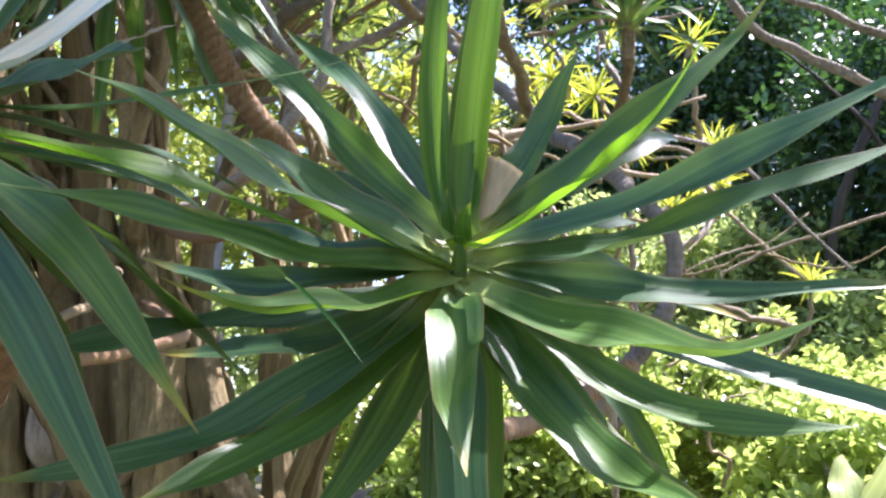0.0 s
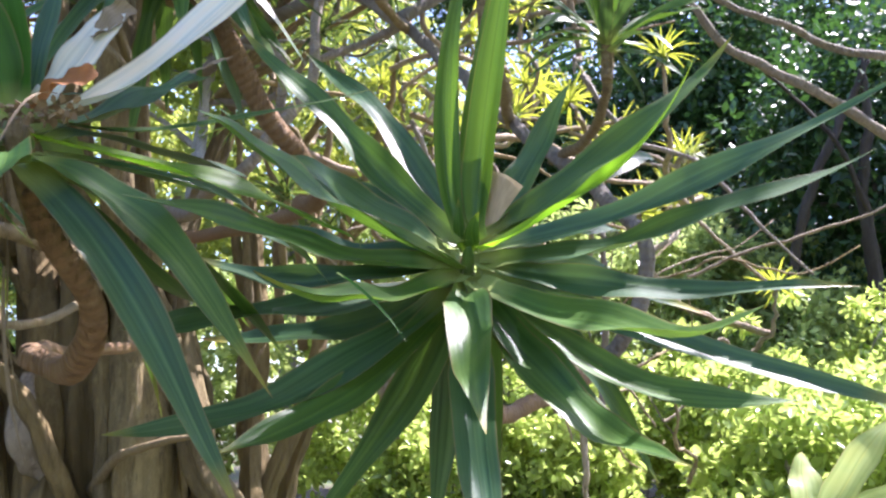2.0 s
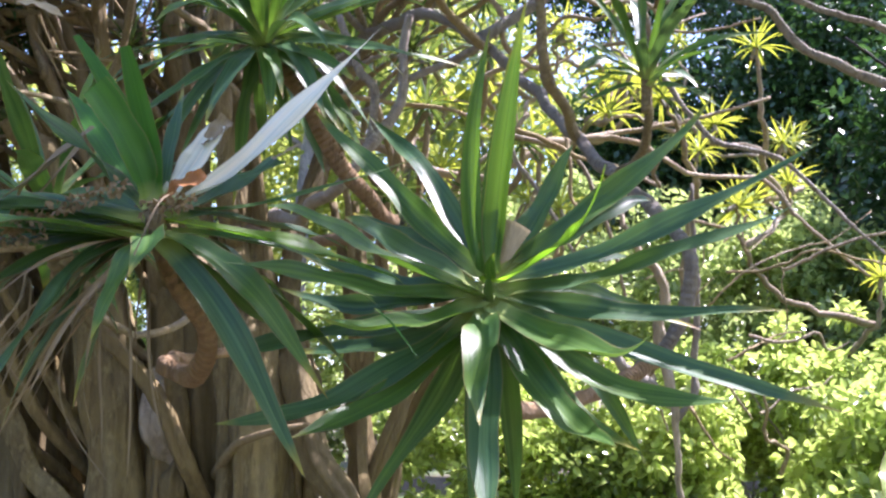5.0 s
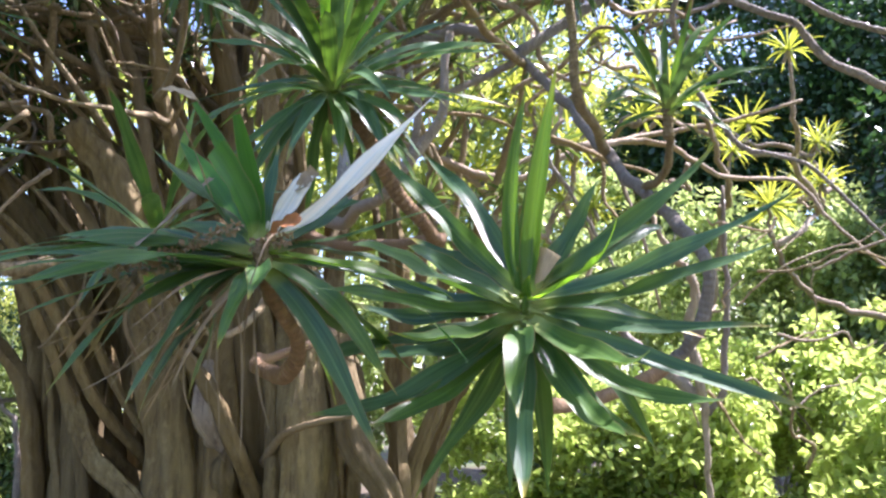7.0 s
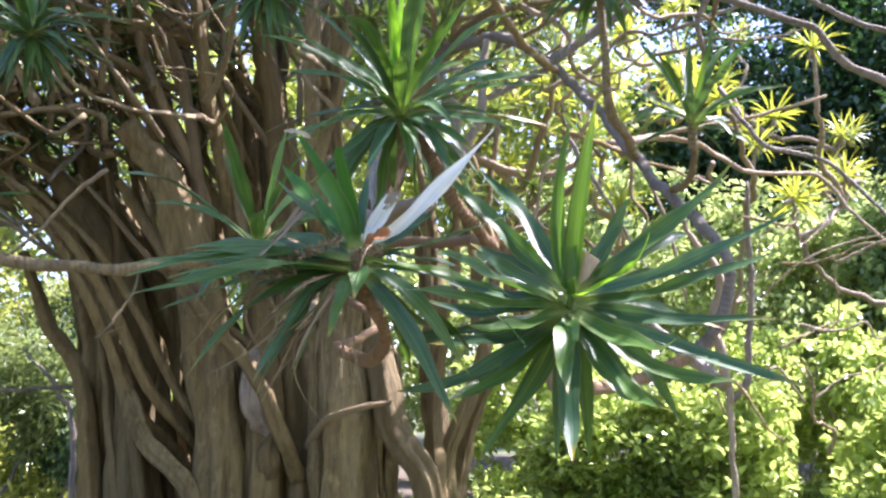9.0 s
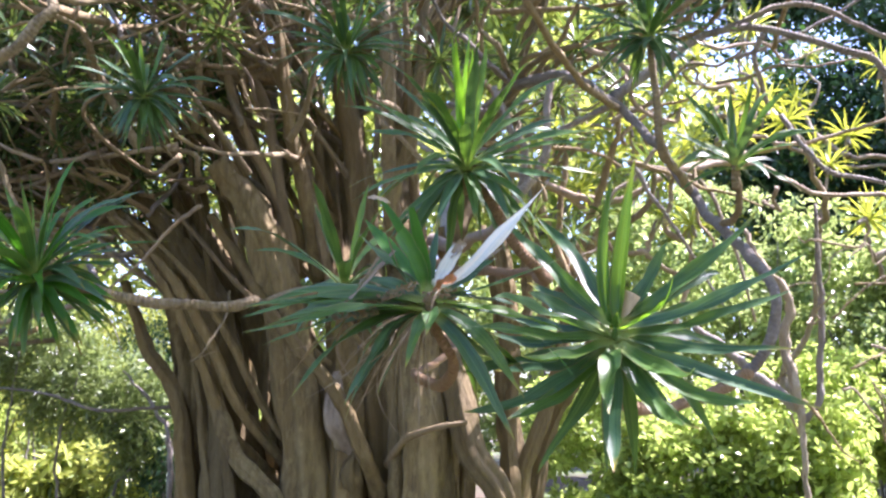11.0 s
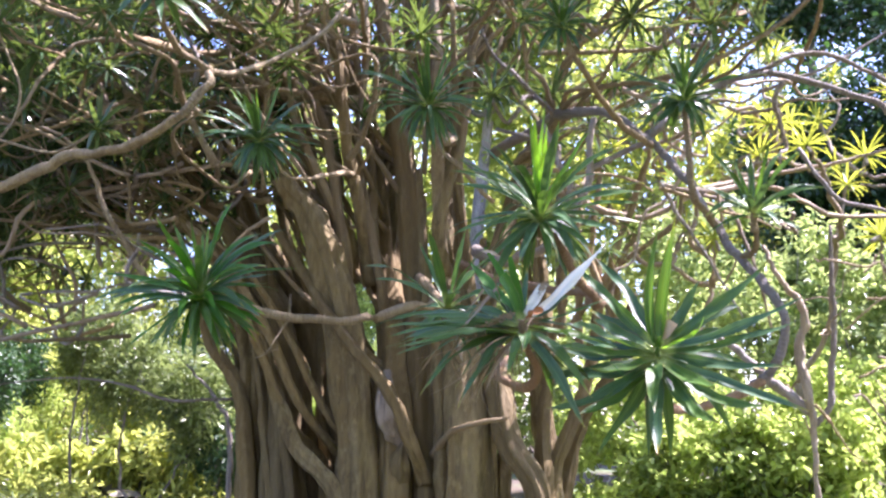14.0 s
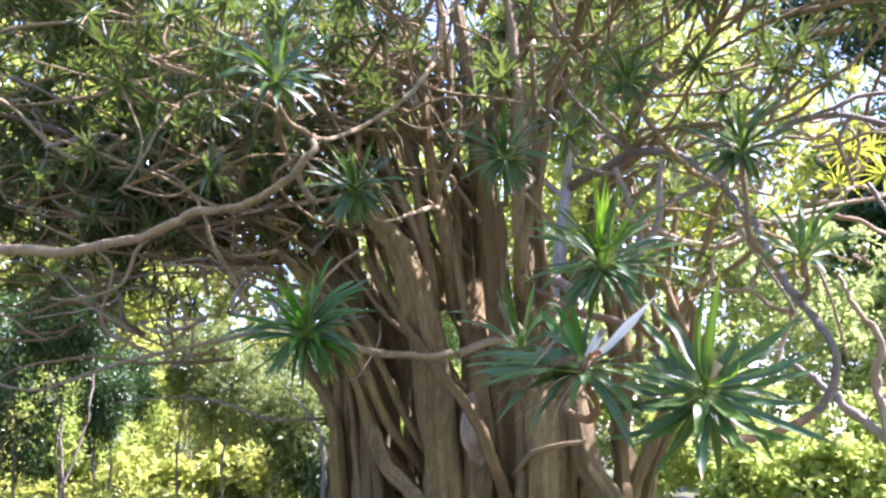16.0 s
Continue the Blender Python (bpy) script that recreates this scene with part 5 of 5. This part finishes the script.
for name, pts, radii, bark in (
        ("trunk", [(0.9, 7.9, -0.1), (0.86, 7.9, 0.78), (0.86, 7.9, 1.25), (0.85, 7.9, 1.6)], [0.036, 0.03, 0.03, 0.04], PALE_BARK),
        ("branch", [(0.85, 7.9, 1.57), (0.77, 7.9, 1.97), (0.76, 7.9, 2.27), (0.83, 7.9, 2.51), (0.78, 7.9, 2.76), (0.6, 7.9, 3.0), (0.44, 8.0, 3.4)], [0.05, 0.055, 0.05, 0.045, 0.04, 0.03, 0.02], PALE_BARK),
        ("branch", [(0.86, 7.9, 1.57), (0.62, 7.9, 1.75), (0.43, 7.9, 1.9), (0.25, 7.95, 2.12), (-0.1, 8.0, 2.4)], [0.055, 0.055, 0.05, 0.04, 0.025], GREY_BARK),
        ("branch", [(0.88, 7.9, 1.45), (1.05, 7.95, 1.64), (1.07, 8.0, 1.95), (1.12, 8.0, 2.45), (1.12, 8.0, 2.94), (1.14, 8.0, 3.6)], [0.03, 0.034, 0.034, 0.03, 0.026, 0.016], GREY_BARK)):
    bare_grove.put(name, tube(name, pts, radii, bark, 10, 8, 0.08, 0.45, len(pts), True, 0.0, 0.9))
bare_rng = np.random.default_rng(43)
for k in range(16):
    # thin crooked twigs that stand out before the leaves
    a = Vector((bare_rng.uniform(0.6, 2.2), bare_rng.uniform(7.4, 9.4), bare_rng.uniform(1.0, 3.2)))
    d = Vector((bare_rng.normal(0.3, 0.5), bare_rng.normal(0, 0.25), bare_rng.normal(0.1, 0.3)))
    pts = [a + d * q + Vector(bare_rng.normal(0, 0.07, 3)) for q in (0, 0.4, 0.8, 1.2, 1.6)]
    r0 = bare_rng.uniform(0.009, 0.02)
    bare_grove.put("twig", tube("twig", pts, [r0, r0 * 0.9, r0 * 0.8, r0 * 0.65, r0 * 0.4], PALE_BARK if k % 3 else LIMB_BARK, 7, 6, 0.0, 0.3, k + 60, True, 0.0, 1.6))
limb([(-2.2, 8.2, 4.3), (-1.0, 8.5, 3.9), (-0.3, 8.7, 4.25), (0.5, 9.5, 4.6), (1.35, 9.5, 4.7), (2.2, 9.5, 4.9)], [0.06, 0.05, 0.042, 0.034, 0.028, 0.02], PALE_BARK, 33)
limb([(-0.2, 7.4, 3.9), (0.35, 8.0, 4.1), (0.68, 8.0, 4.02), (1.25, 8.5, 3.8), (1.95, 9.0, 3.85), (2.3, 9.0, 3.4), (2.9, 9.0, 2.8)], [0.045, 0.04, 0.036, 0.032, 0.028, 0.024, 0.018], PALE_BARK, 34)
limb([(-0.6, 7.3, 4.0), (-0.2, 7.4, 3.9), (0.1, 7.5, 3.75), (0.35, 7.5, 3.1), (0.5, 7.7, 2.4)], [0.03, 0.028, 0.026, 0.022, 0.016], PALE_BARK, 35)

def broad_leaf_plant(x, y):
    """A low plant with a few broad, pale, arching leaves."""
    top = tagged(new("broad_leaved_plant", tube("broad_leaved_plant", [(0, 0, -0.05), (0.02, 0, 0.4), (0, 0, 0.75)], [0.04, 0.035, 0.03], PALE_BARK, 8, 5, 0.05, 0.2, 9)), "broad-leaved plant with pale yellow-green leaves in full sun", "plant")
    top.location = (x, y, 0)
    for k, tip in enumerate([(0.62, 0.0, 1.5), (0.75, -0.2, 1.05), (0.1, 0.4, 1.25), (0.5, -0.4, 0.75), (-0.1, 0.3, 0.95)]):
        v, f, u = strap((0, 0, 0.72), tip, (0, -0.5, 0.8), 0.06, 0.24, 8 * k, 0.6, segments=10, seed=k)
        part("leaf", mesh_from("leaf", v, f, u, BROAD_LEAF), top)
    return top


broad_leaf_plant(2.22, 6.4)

# ---- a dark tree whose bare stems show under its crown ----
shade_tree = tagged(new("shade_tree"), "dark-barked tree, crown shade put into the colour of its two bare stems", "tree")
shade_tree.location = (6.0, 13.9, 0)
shade_grove = Grove(shade_tree)
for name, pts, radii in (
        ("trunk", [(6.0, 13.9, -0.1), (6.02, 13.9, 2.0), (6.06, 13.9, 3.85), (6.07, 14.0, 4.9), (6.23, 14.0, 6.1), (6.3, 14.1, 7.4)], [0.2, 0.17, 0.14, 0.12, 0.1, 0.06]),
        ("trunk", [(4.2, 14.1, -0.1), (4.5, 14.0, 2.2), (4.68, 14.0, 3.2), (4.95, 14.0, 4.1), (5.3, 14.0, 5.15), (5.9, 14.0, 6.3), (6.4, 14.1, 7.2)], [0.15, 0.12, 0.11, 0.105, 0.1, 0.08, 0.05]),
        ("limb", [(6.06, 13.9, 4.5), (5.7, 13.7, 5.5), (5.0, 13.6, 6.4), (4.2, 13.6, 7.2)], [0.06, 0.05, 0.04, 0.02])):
    shade_grove.put(name, tube(name, pts, [r * 0.8 for r in radii], SHADE_DARK_BARK, 12, 8, 0.1, 0.4, len(pts) + 70, True, 0.0, 0.7))

# ---- shrubs and trees round about ----
def shrub(centre, radii, spots, per, size, material, seed, label, shape=0.45, spread=0.35, far=False, branches=3):
    c = Vector(centre)
    top = tagged(new("shrub"), label, "shrub", "bushes round the great yucca")
    top.location = (c.x, c.y, 0)
    inv = Matrix.Translation(top.location).inverted()
    r = np.random.default_rng(seed)
    foliage = part("foliage", leaf_cloud("foliage", blob_spots(centre, radii, spots, seed), per, spread, size, material, seed, shape=shape, far=far), top)
    foliage.matrix_parent_inverse = inv
    for i in range(branches):
        head = c + Vector((r.normal(0, radii[0] * 0.4), r.normal(0, radii[1] * 0.4), radii[2] * r.uniform(0.0, 0.7)))
        foot = Vector((c.x + r.normal(0, 0.2), c.y + r.normal(0, 0.2), -0.05))
        tw = part("branch", tube("branch", [foot, foot.lerp(head, 0.5) + Vector((r.normal(0, 0.15), 0, 0)), head], [0.026, 0.019, 0.007], GREY_BARK, 6, 7, 0, 0.3, seed + i, True, 0.0, 3.0), top)
        tw.matrix_parent_inverse = inv
    return top


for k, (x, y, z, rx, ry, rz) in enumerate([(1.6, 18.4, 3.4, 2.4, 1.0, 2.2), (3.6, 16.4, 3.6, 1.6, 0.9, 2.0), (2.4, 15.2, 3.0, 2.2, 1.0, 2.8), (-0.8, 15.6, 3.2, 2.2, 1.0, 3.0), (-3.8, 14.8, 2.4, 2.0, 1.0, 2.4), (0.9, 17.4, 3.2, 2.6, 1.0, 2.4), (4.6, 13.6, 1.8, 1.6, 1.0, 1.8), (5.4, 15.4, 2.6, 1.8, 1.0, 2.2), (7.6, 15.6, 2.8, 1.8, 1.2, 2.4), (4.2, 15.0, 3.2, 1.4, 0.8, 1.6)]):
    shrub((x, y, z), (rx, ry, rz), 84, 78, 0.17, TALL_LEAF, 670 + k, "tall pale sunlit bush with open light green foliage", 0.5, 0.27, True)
BRIGHT = "dense bright green leafy shrub in full sun"
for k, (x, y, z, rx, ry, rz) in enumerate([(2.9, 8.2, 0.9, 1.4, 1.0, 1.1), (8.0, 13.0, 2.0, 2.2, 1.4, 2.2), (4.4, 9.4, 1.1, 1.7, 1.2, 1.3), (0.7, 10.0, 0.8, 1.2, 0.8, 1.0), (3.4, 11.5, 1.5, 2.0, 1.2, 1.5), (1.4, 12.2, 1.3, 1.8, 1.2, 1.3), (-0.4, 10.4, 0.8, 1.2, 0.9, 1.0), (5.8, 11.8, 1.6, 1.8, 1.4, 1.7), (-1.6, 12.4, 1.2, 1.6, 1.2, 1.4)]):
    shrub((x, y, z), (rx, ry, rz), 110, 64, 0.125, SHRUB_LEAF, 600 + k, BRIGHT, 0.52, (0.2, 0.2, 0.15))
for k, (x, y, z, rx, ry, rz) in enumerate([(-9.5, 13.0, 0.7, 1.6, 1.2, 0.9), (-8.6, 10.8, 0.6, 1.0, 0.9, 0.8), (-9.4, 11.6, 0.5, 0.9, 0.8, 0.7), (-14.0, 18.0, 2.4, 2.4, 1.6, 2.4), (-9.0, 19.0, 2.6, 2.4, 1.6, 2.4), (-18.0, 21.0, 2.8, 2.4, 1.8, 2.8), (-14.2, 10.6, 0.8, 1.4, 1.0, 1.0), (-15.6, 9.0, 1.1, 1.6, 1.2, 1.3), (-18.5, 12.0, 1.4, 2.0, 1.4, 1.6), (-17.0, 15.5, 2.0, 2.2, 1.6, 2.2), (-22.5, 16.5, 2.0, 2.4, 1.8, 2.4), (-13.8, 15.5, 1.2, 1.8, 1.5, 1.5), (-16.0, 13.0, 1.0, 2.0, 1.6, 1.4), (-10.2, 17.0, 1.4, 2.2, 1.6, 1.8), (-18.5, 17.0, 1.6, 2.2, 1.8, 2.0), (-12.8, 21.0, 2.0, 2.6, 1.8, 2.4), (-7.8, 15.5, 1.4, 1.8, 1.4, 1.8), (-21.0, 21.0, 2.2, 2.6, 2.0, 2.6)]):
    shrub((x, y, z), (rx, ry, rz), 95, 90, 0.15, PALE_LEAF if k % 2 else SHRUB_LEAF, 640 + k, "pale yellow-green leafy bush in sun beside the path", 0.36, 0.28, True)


cover_rng = np.random.default_rng(77)
cover_spots = np.stack([cover_rng.uniform(-21, -6.5, 900), cover_rng.uniform(8.0, 17.0, 900), cover_rng.uniform(0.0, 0.22, 900)], 1)
cover_spots = cover_spots[np.abs((cover_spots[:, 0] + 10.2) + 1.05 * (cover_spots[:, 1] - 10.3)) > 0.6]
tagged(new("ground_cover", leaf_cloud("ground_cover", cover_spots, 26, (0.34, 0.34, 0.16), 0.16, PALE_LEAF, 771, shape=0.3)), "low yellow-green leafy ground cover beside the path", "ground cover", kind="stuff")
right_spots = np.stack([cover_rng.uniform(-2.5, 8.0, 500), cover_rng.uniform(6.0, 13.0, 500), cover_rng.uniform(0.0, 0.25, 500)], 1)
tagged(new("ground_cover", leaf_cloud("ground_cover", right_spots, 26, (0.34, 0.34, 0.18), 0.14, SHRUB_LEAF, 772, shape=0.45)), "low green leafy ground cover under the shrubs", "ground cover", kind="stuff")
SHADY = "dark shaded shrub with small leaves and hanging twigs"
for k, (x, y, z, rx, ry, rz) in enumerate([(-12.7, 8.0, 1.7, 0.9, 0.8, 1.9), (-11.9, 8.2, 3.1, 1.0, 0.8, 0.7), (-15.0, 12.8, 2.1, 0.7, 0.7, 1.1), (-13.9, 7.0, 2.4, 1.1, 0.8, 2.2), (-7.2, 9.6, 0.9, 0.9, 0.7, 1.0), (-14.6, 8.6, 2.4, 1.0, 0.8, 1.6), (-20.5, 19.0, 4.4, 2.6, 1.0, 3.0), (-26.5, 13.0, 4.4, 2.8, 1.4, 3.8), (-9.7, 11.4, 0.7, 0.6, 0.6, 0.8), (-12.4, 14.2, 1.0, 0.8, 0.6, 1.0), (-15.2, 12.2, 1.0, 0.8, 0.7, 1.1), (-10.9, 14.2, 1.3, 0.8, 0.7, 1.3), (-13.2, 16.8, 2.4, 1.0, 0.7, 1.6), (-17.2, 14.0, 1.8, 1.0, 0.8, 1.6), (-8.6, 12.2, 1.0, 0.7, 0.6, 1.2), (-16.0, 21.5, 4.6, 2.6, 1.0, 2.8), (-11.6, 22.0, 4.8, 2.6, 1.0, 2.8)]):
    shrub((x, y, z), (rx, ry, rz), 80, 80, 0.11, SHADED_LEAF, 690 + k, SHADY, 0.36, 0.26, True)


for k, (x, y, z, rx, ry, rz) in enumerate([(-12.2, 10.6, 0.35, 0.9, 0.6, 0.45), (-11.3, 10.9, 0.4, 0.7, 0.5, 0.4), (-10.3, 10.8, 0.55, 0.5, 0.4, 0.4), (-13.4, 13.0, 2.3, 0.8, 0.5, 0.6), (-11.6, 12.4, 1.5, 0.7, 0.5, 0.5), (-10.0, 11.6, 1.2, 0.5, 0.4, 0.5)]):
    shrub((x, y, z), (rx, ry, rz), 26, 26, 0.26, PALE_LEAF, 870 + k, "low bush with long bright yellow-green leaves in sun", 0.34, (0.2, 0.2, 0.14), False, 2)
for k, (x, y, z, rx, ry, rz) in enumerate([(-11.7, 9.0, 1.7, 0.45, 0.4, 0.8)]):
    shrub((x, y, z), (rx, ry, rz), 60, 80, 0.12, SHADED_LEAF, 880 + k, SHADY, 0.3, (0.2, 0.2, 0.3), True)
for k, (x, y, z, rx, ry, rz) in enumerate([(-8.9, 9.2, 1.9, 0.9, 0.6, 0.8), (-7.7, 9.2, 1.5, 0.7, 0.6, 0.9), (-9.9, 9.4, 2.4, 0.8, 0.6, 0.7)]):
    shrub((x, y, z), (rx, ry, rz), 60, 85, 0.15, FEATHER_LEAF, 850 + k, "feathery grey-green shrub with fine hanging twigs", 0.22, (0.2, 0.2, 0.34), True, 1)
sapling = tagged(new("sapling", tube("sapling", [(0.08, 0.02, -0.1), (0.06, 0.0, 0.33), (0.07, 0.0, 0.91), (-0.04, 0.0, 1.34), (-0.33, 0.0, 1.71), (-0.8, 0.1, 2.05)], [0.045, 0.04, 0.036, 0.03, 0.022, 0.012], GREY_BARK, 9, 7, 0.08, 0.4, 7, True, 0.0, 1.4)), "slim crooked sapling with pale grey bark beside the great trunk", "tree")
sapling.location = (-6.33, 7.9, 0)


def broad_tree(foot, height, radii, spots, per, size, material, seed, label, name="background_tree", spread=0.7, group="trees round the garden"):
    f = Vector(foot)
    r = np.random.default_rng(seed)
    top = tagged(new(name), label, "tree", group)
    top.location = f
    inv = Matrix.Translation(f).inverted()
    crown_at = (f.x, f.y, height)
    pts = [f + Vector((0, 0, -0.1)), f + Vector((r.normal(0, 0.2), r.normal(0, 0.2), height * 0.4)), f + Vector((r.normal(0, 0.3), r.normal(0, 0.3), height))]
    made = [part("trunk", tube("trunk", pts, [0.28, 0.2, 0.1], GREY_BARK, 12, 8, 0.1, 0.3, seed), top)]
    for i in range(7):
        s = r.uniform(0.35, 0.9)
        foot_i = Vector(pts[1]).lerp(Vector(pts[2]), s)
        d = Vector((r.normal(0, 1), r.normal(0, 1), 0.4)).normalized()
        head = foot_i + Vector((d.x * radii[0] * 0.8, d.y * radii[1] * 0.8, d.z * radii[2] * 0.8))
        made.append(part("limb", tube("limb", [foot_i, foot_i.lerp(head, 0.5) + Vector((0, 0, 0.2)), head], [0.1, 0.06, 0.02], GREY_BARK, 7, 5, 0.0, 0.3, seed * 9 + i), top))
    made.append(part("crown", leaf_cloud("crown", blob_spots(crown_at, radii, spots, seed), per, spread, size, material, seed, shape=0.55, far=True), top))
    for p in made:
        p.matrix_parent_inverse = inv
    return top


DARK = "dark green broad-leaved tree with dense shaded crown"
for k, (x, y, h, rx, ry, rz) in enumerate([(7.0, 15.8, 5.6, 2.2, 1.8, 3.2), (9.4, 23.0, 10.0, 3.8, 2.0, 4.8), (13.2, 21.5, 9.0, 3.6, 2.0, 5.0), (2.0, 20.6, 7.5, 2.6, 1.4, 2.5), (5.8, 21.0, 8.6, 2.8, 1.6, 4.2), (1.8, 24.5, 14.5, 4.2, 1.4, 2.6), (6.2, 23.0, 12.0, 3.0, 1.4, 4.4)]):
    broad_tree((x, y, 0), h, (rx, ry, rz), 210, 72, 0.22, SHADED_LEAF, 700 + k, DARK)
LIGHT = "sunlit woodland tree with light green foliage"
for k, (x, y, h, rx, ry, rz) in enumerate([(-5.0, 22.0, 8.5, 3.8, 2.0, 7.0), (-10.5, 23.5, 8.0, 4.0, 2.2, 6.5), (0.5, 28.0, 7.2, 4.4, 2.0, 4.6), (-16.5, 25.0, 8.5, 4.4, 2.6, 7.0), (-23.0, 25.0, 8.5, 4.4, 2.6, 7.5), (-6.5, 20.0, 12.5, 3.6, 1.8, 4.2), (-21.0, 9.5, 6.2, 4.6, 2.6, 3.6), (-24.0, 13.0, 8.0, 4.4, 2.6, 6.0), (-30.0, 20.0, 8.5, 4.4, 3.0, 7.0), (6.5, 29.0, 7.2, 4.6, 2.4, 5.6), (-3.3, 29.0, 11.0, 4.7, 2.4, 8.0), (-8.0, 31.0, 11.0, 5.0, 2.4, 8.0), (-14.0, 33.0, 11.5, 5.0, 2.6, 8.0), (-21.0, 33.0, 11.5, 5.4, 2.8, 8.0), (12.5, 24.0, 9.0, 4.4, 3.0, 7.0), (-36.0, 14.0, 8.0, 4.4, 4.0, 7.0), (-19.8, 15.4, 5.0, 3.0, 1.6, 2.6), (-23.0, 14.5, 11.5, 4.6, 2.5, 4.6), (-21.5, 19.5, 13.0, 4.8, 2.0, 4.6), (-23.5, 10.5, 4.8, 2.6, 2.0, 3.0), (-29.0, 29.0, 11.0, 5.0, 3.0, 8.0), (-31.0, 6.0, 8.0, 4.0, 4.0, 7.0), (-33.0, 0.0, 7.0, 4.0, 4.0, 7.0), (-27.0, -6.0, 7.0, 4.0, 4.0, 7.0), (2.0, 32.0, 8.2, 5.4, 2.6, 6.0)]):
    broad_tree((x, y, 0), h, (rx, ry, rz), 150, 40, 0.34, WOOD_LEAF, 740 + k, LIGHT, spread=0.9)
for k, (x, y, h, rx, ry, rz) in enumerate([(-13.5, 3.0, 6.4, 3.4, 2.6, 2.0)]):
    broad_tree((x, y, 0), h, (rx, ry, rz), 170, 46, 0.17, SHADED_LEAF, 780 + k, DARK)
# trees out of view; the first two are added to shade ground and cut bounce
for k, (x, y, h) in enumerate([(6.5, -2.5, 8.5), (10.0, 2.5, 8.5), (-9, -16, 7), (1, -19, 7.5), (10, -15, 7), (17, -4, 7), (18, 8, 7), (-20, -8, 7)]):
    broad_tree((x, y, 0), h, (4.2, 4.0, 5.0), 90, 36, 0.4, WOOD_LEAF, 820 + k, LIGHT, spread=1.0)
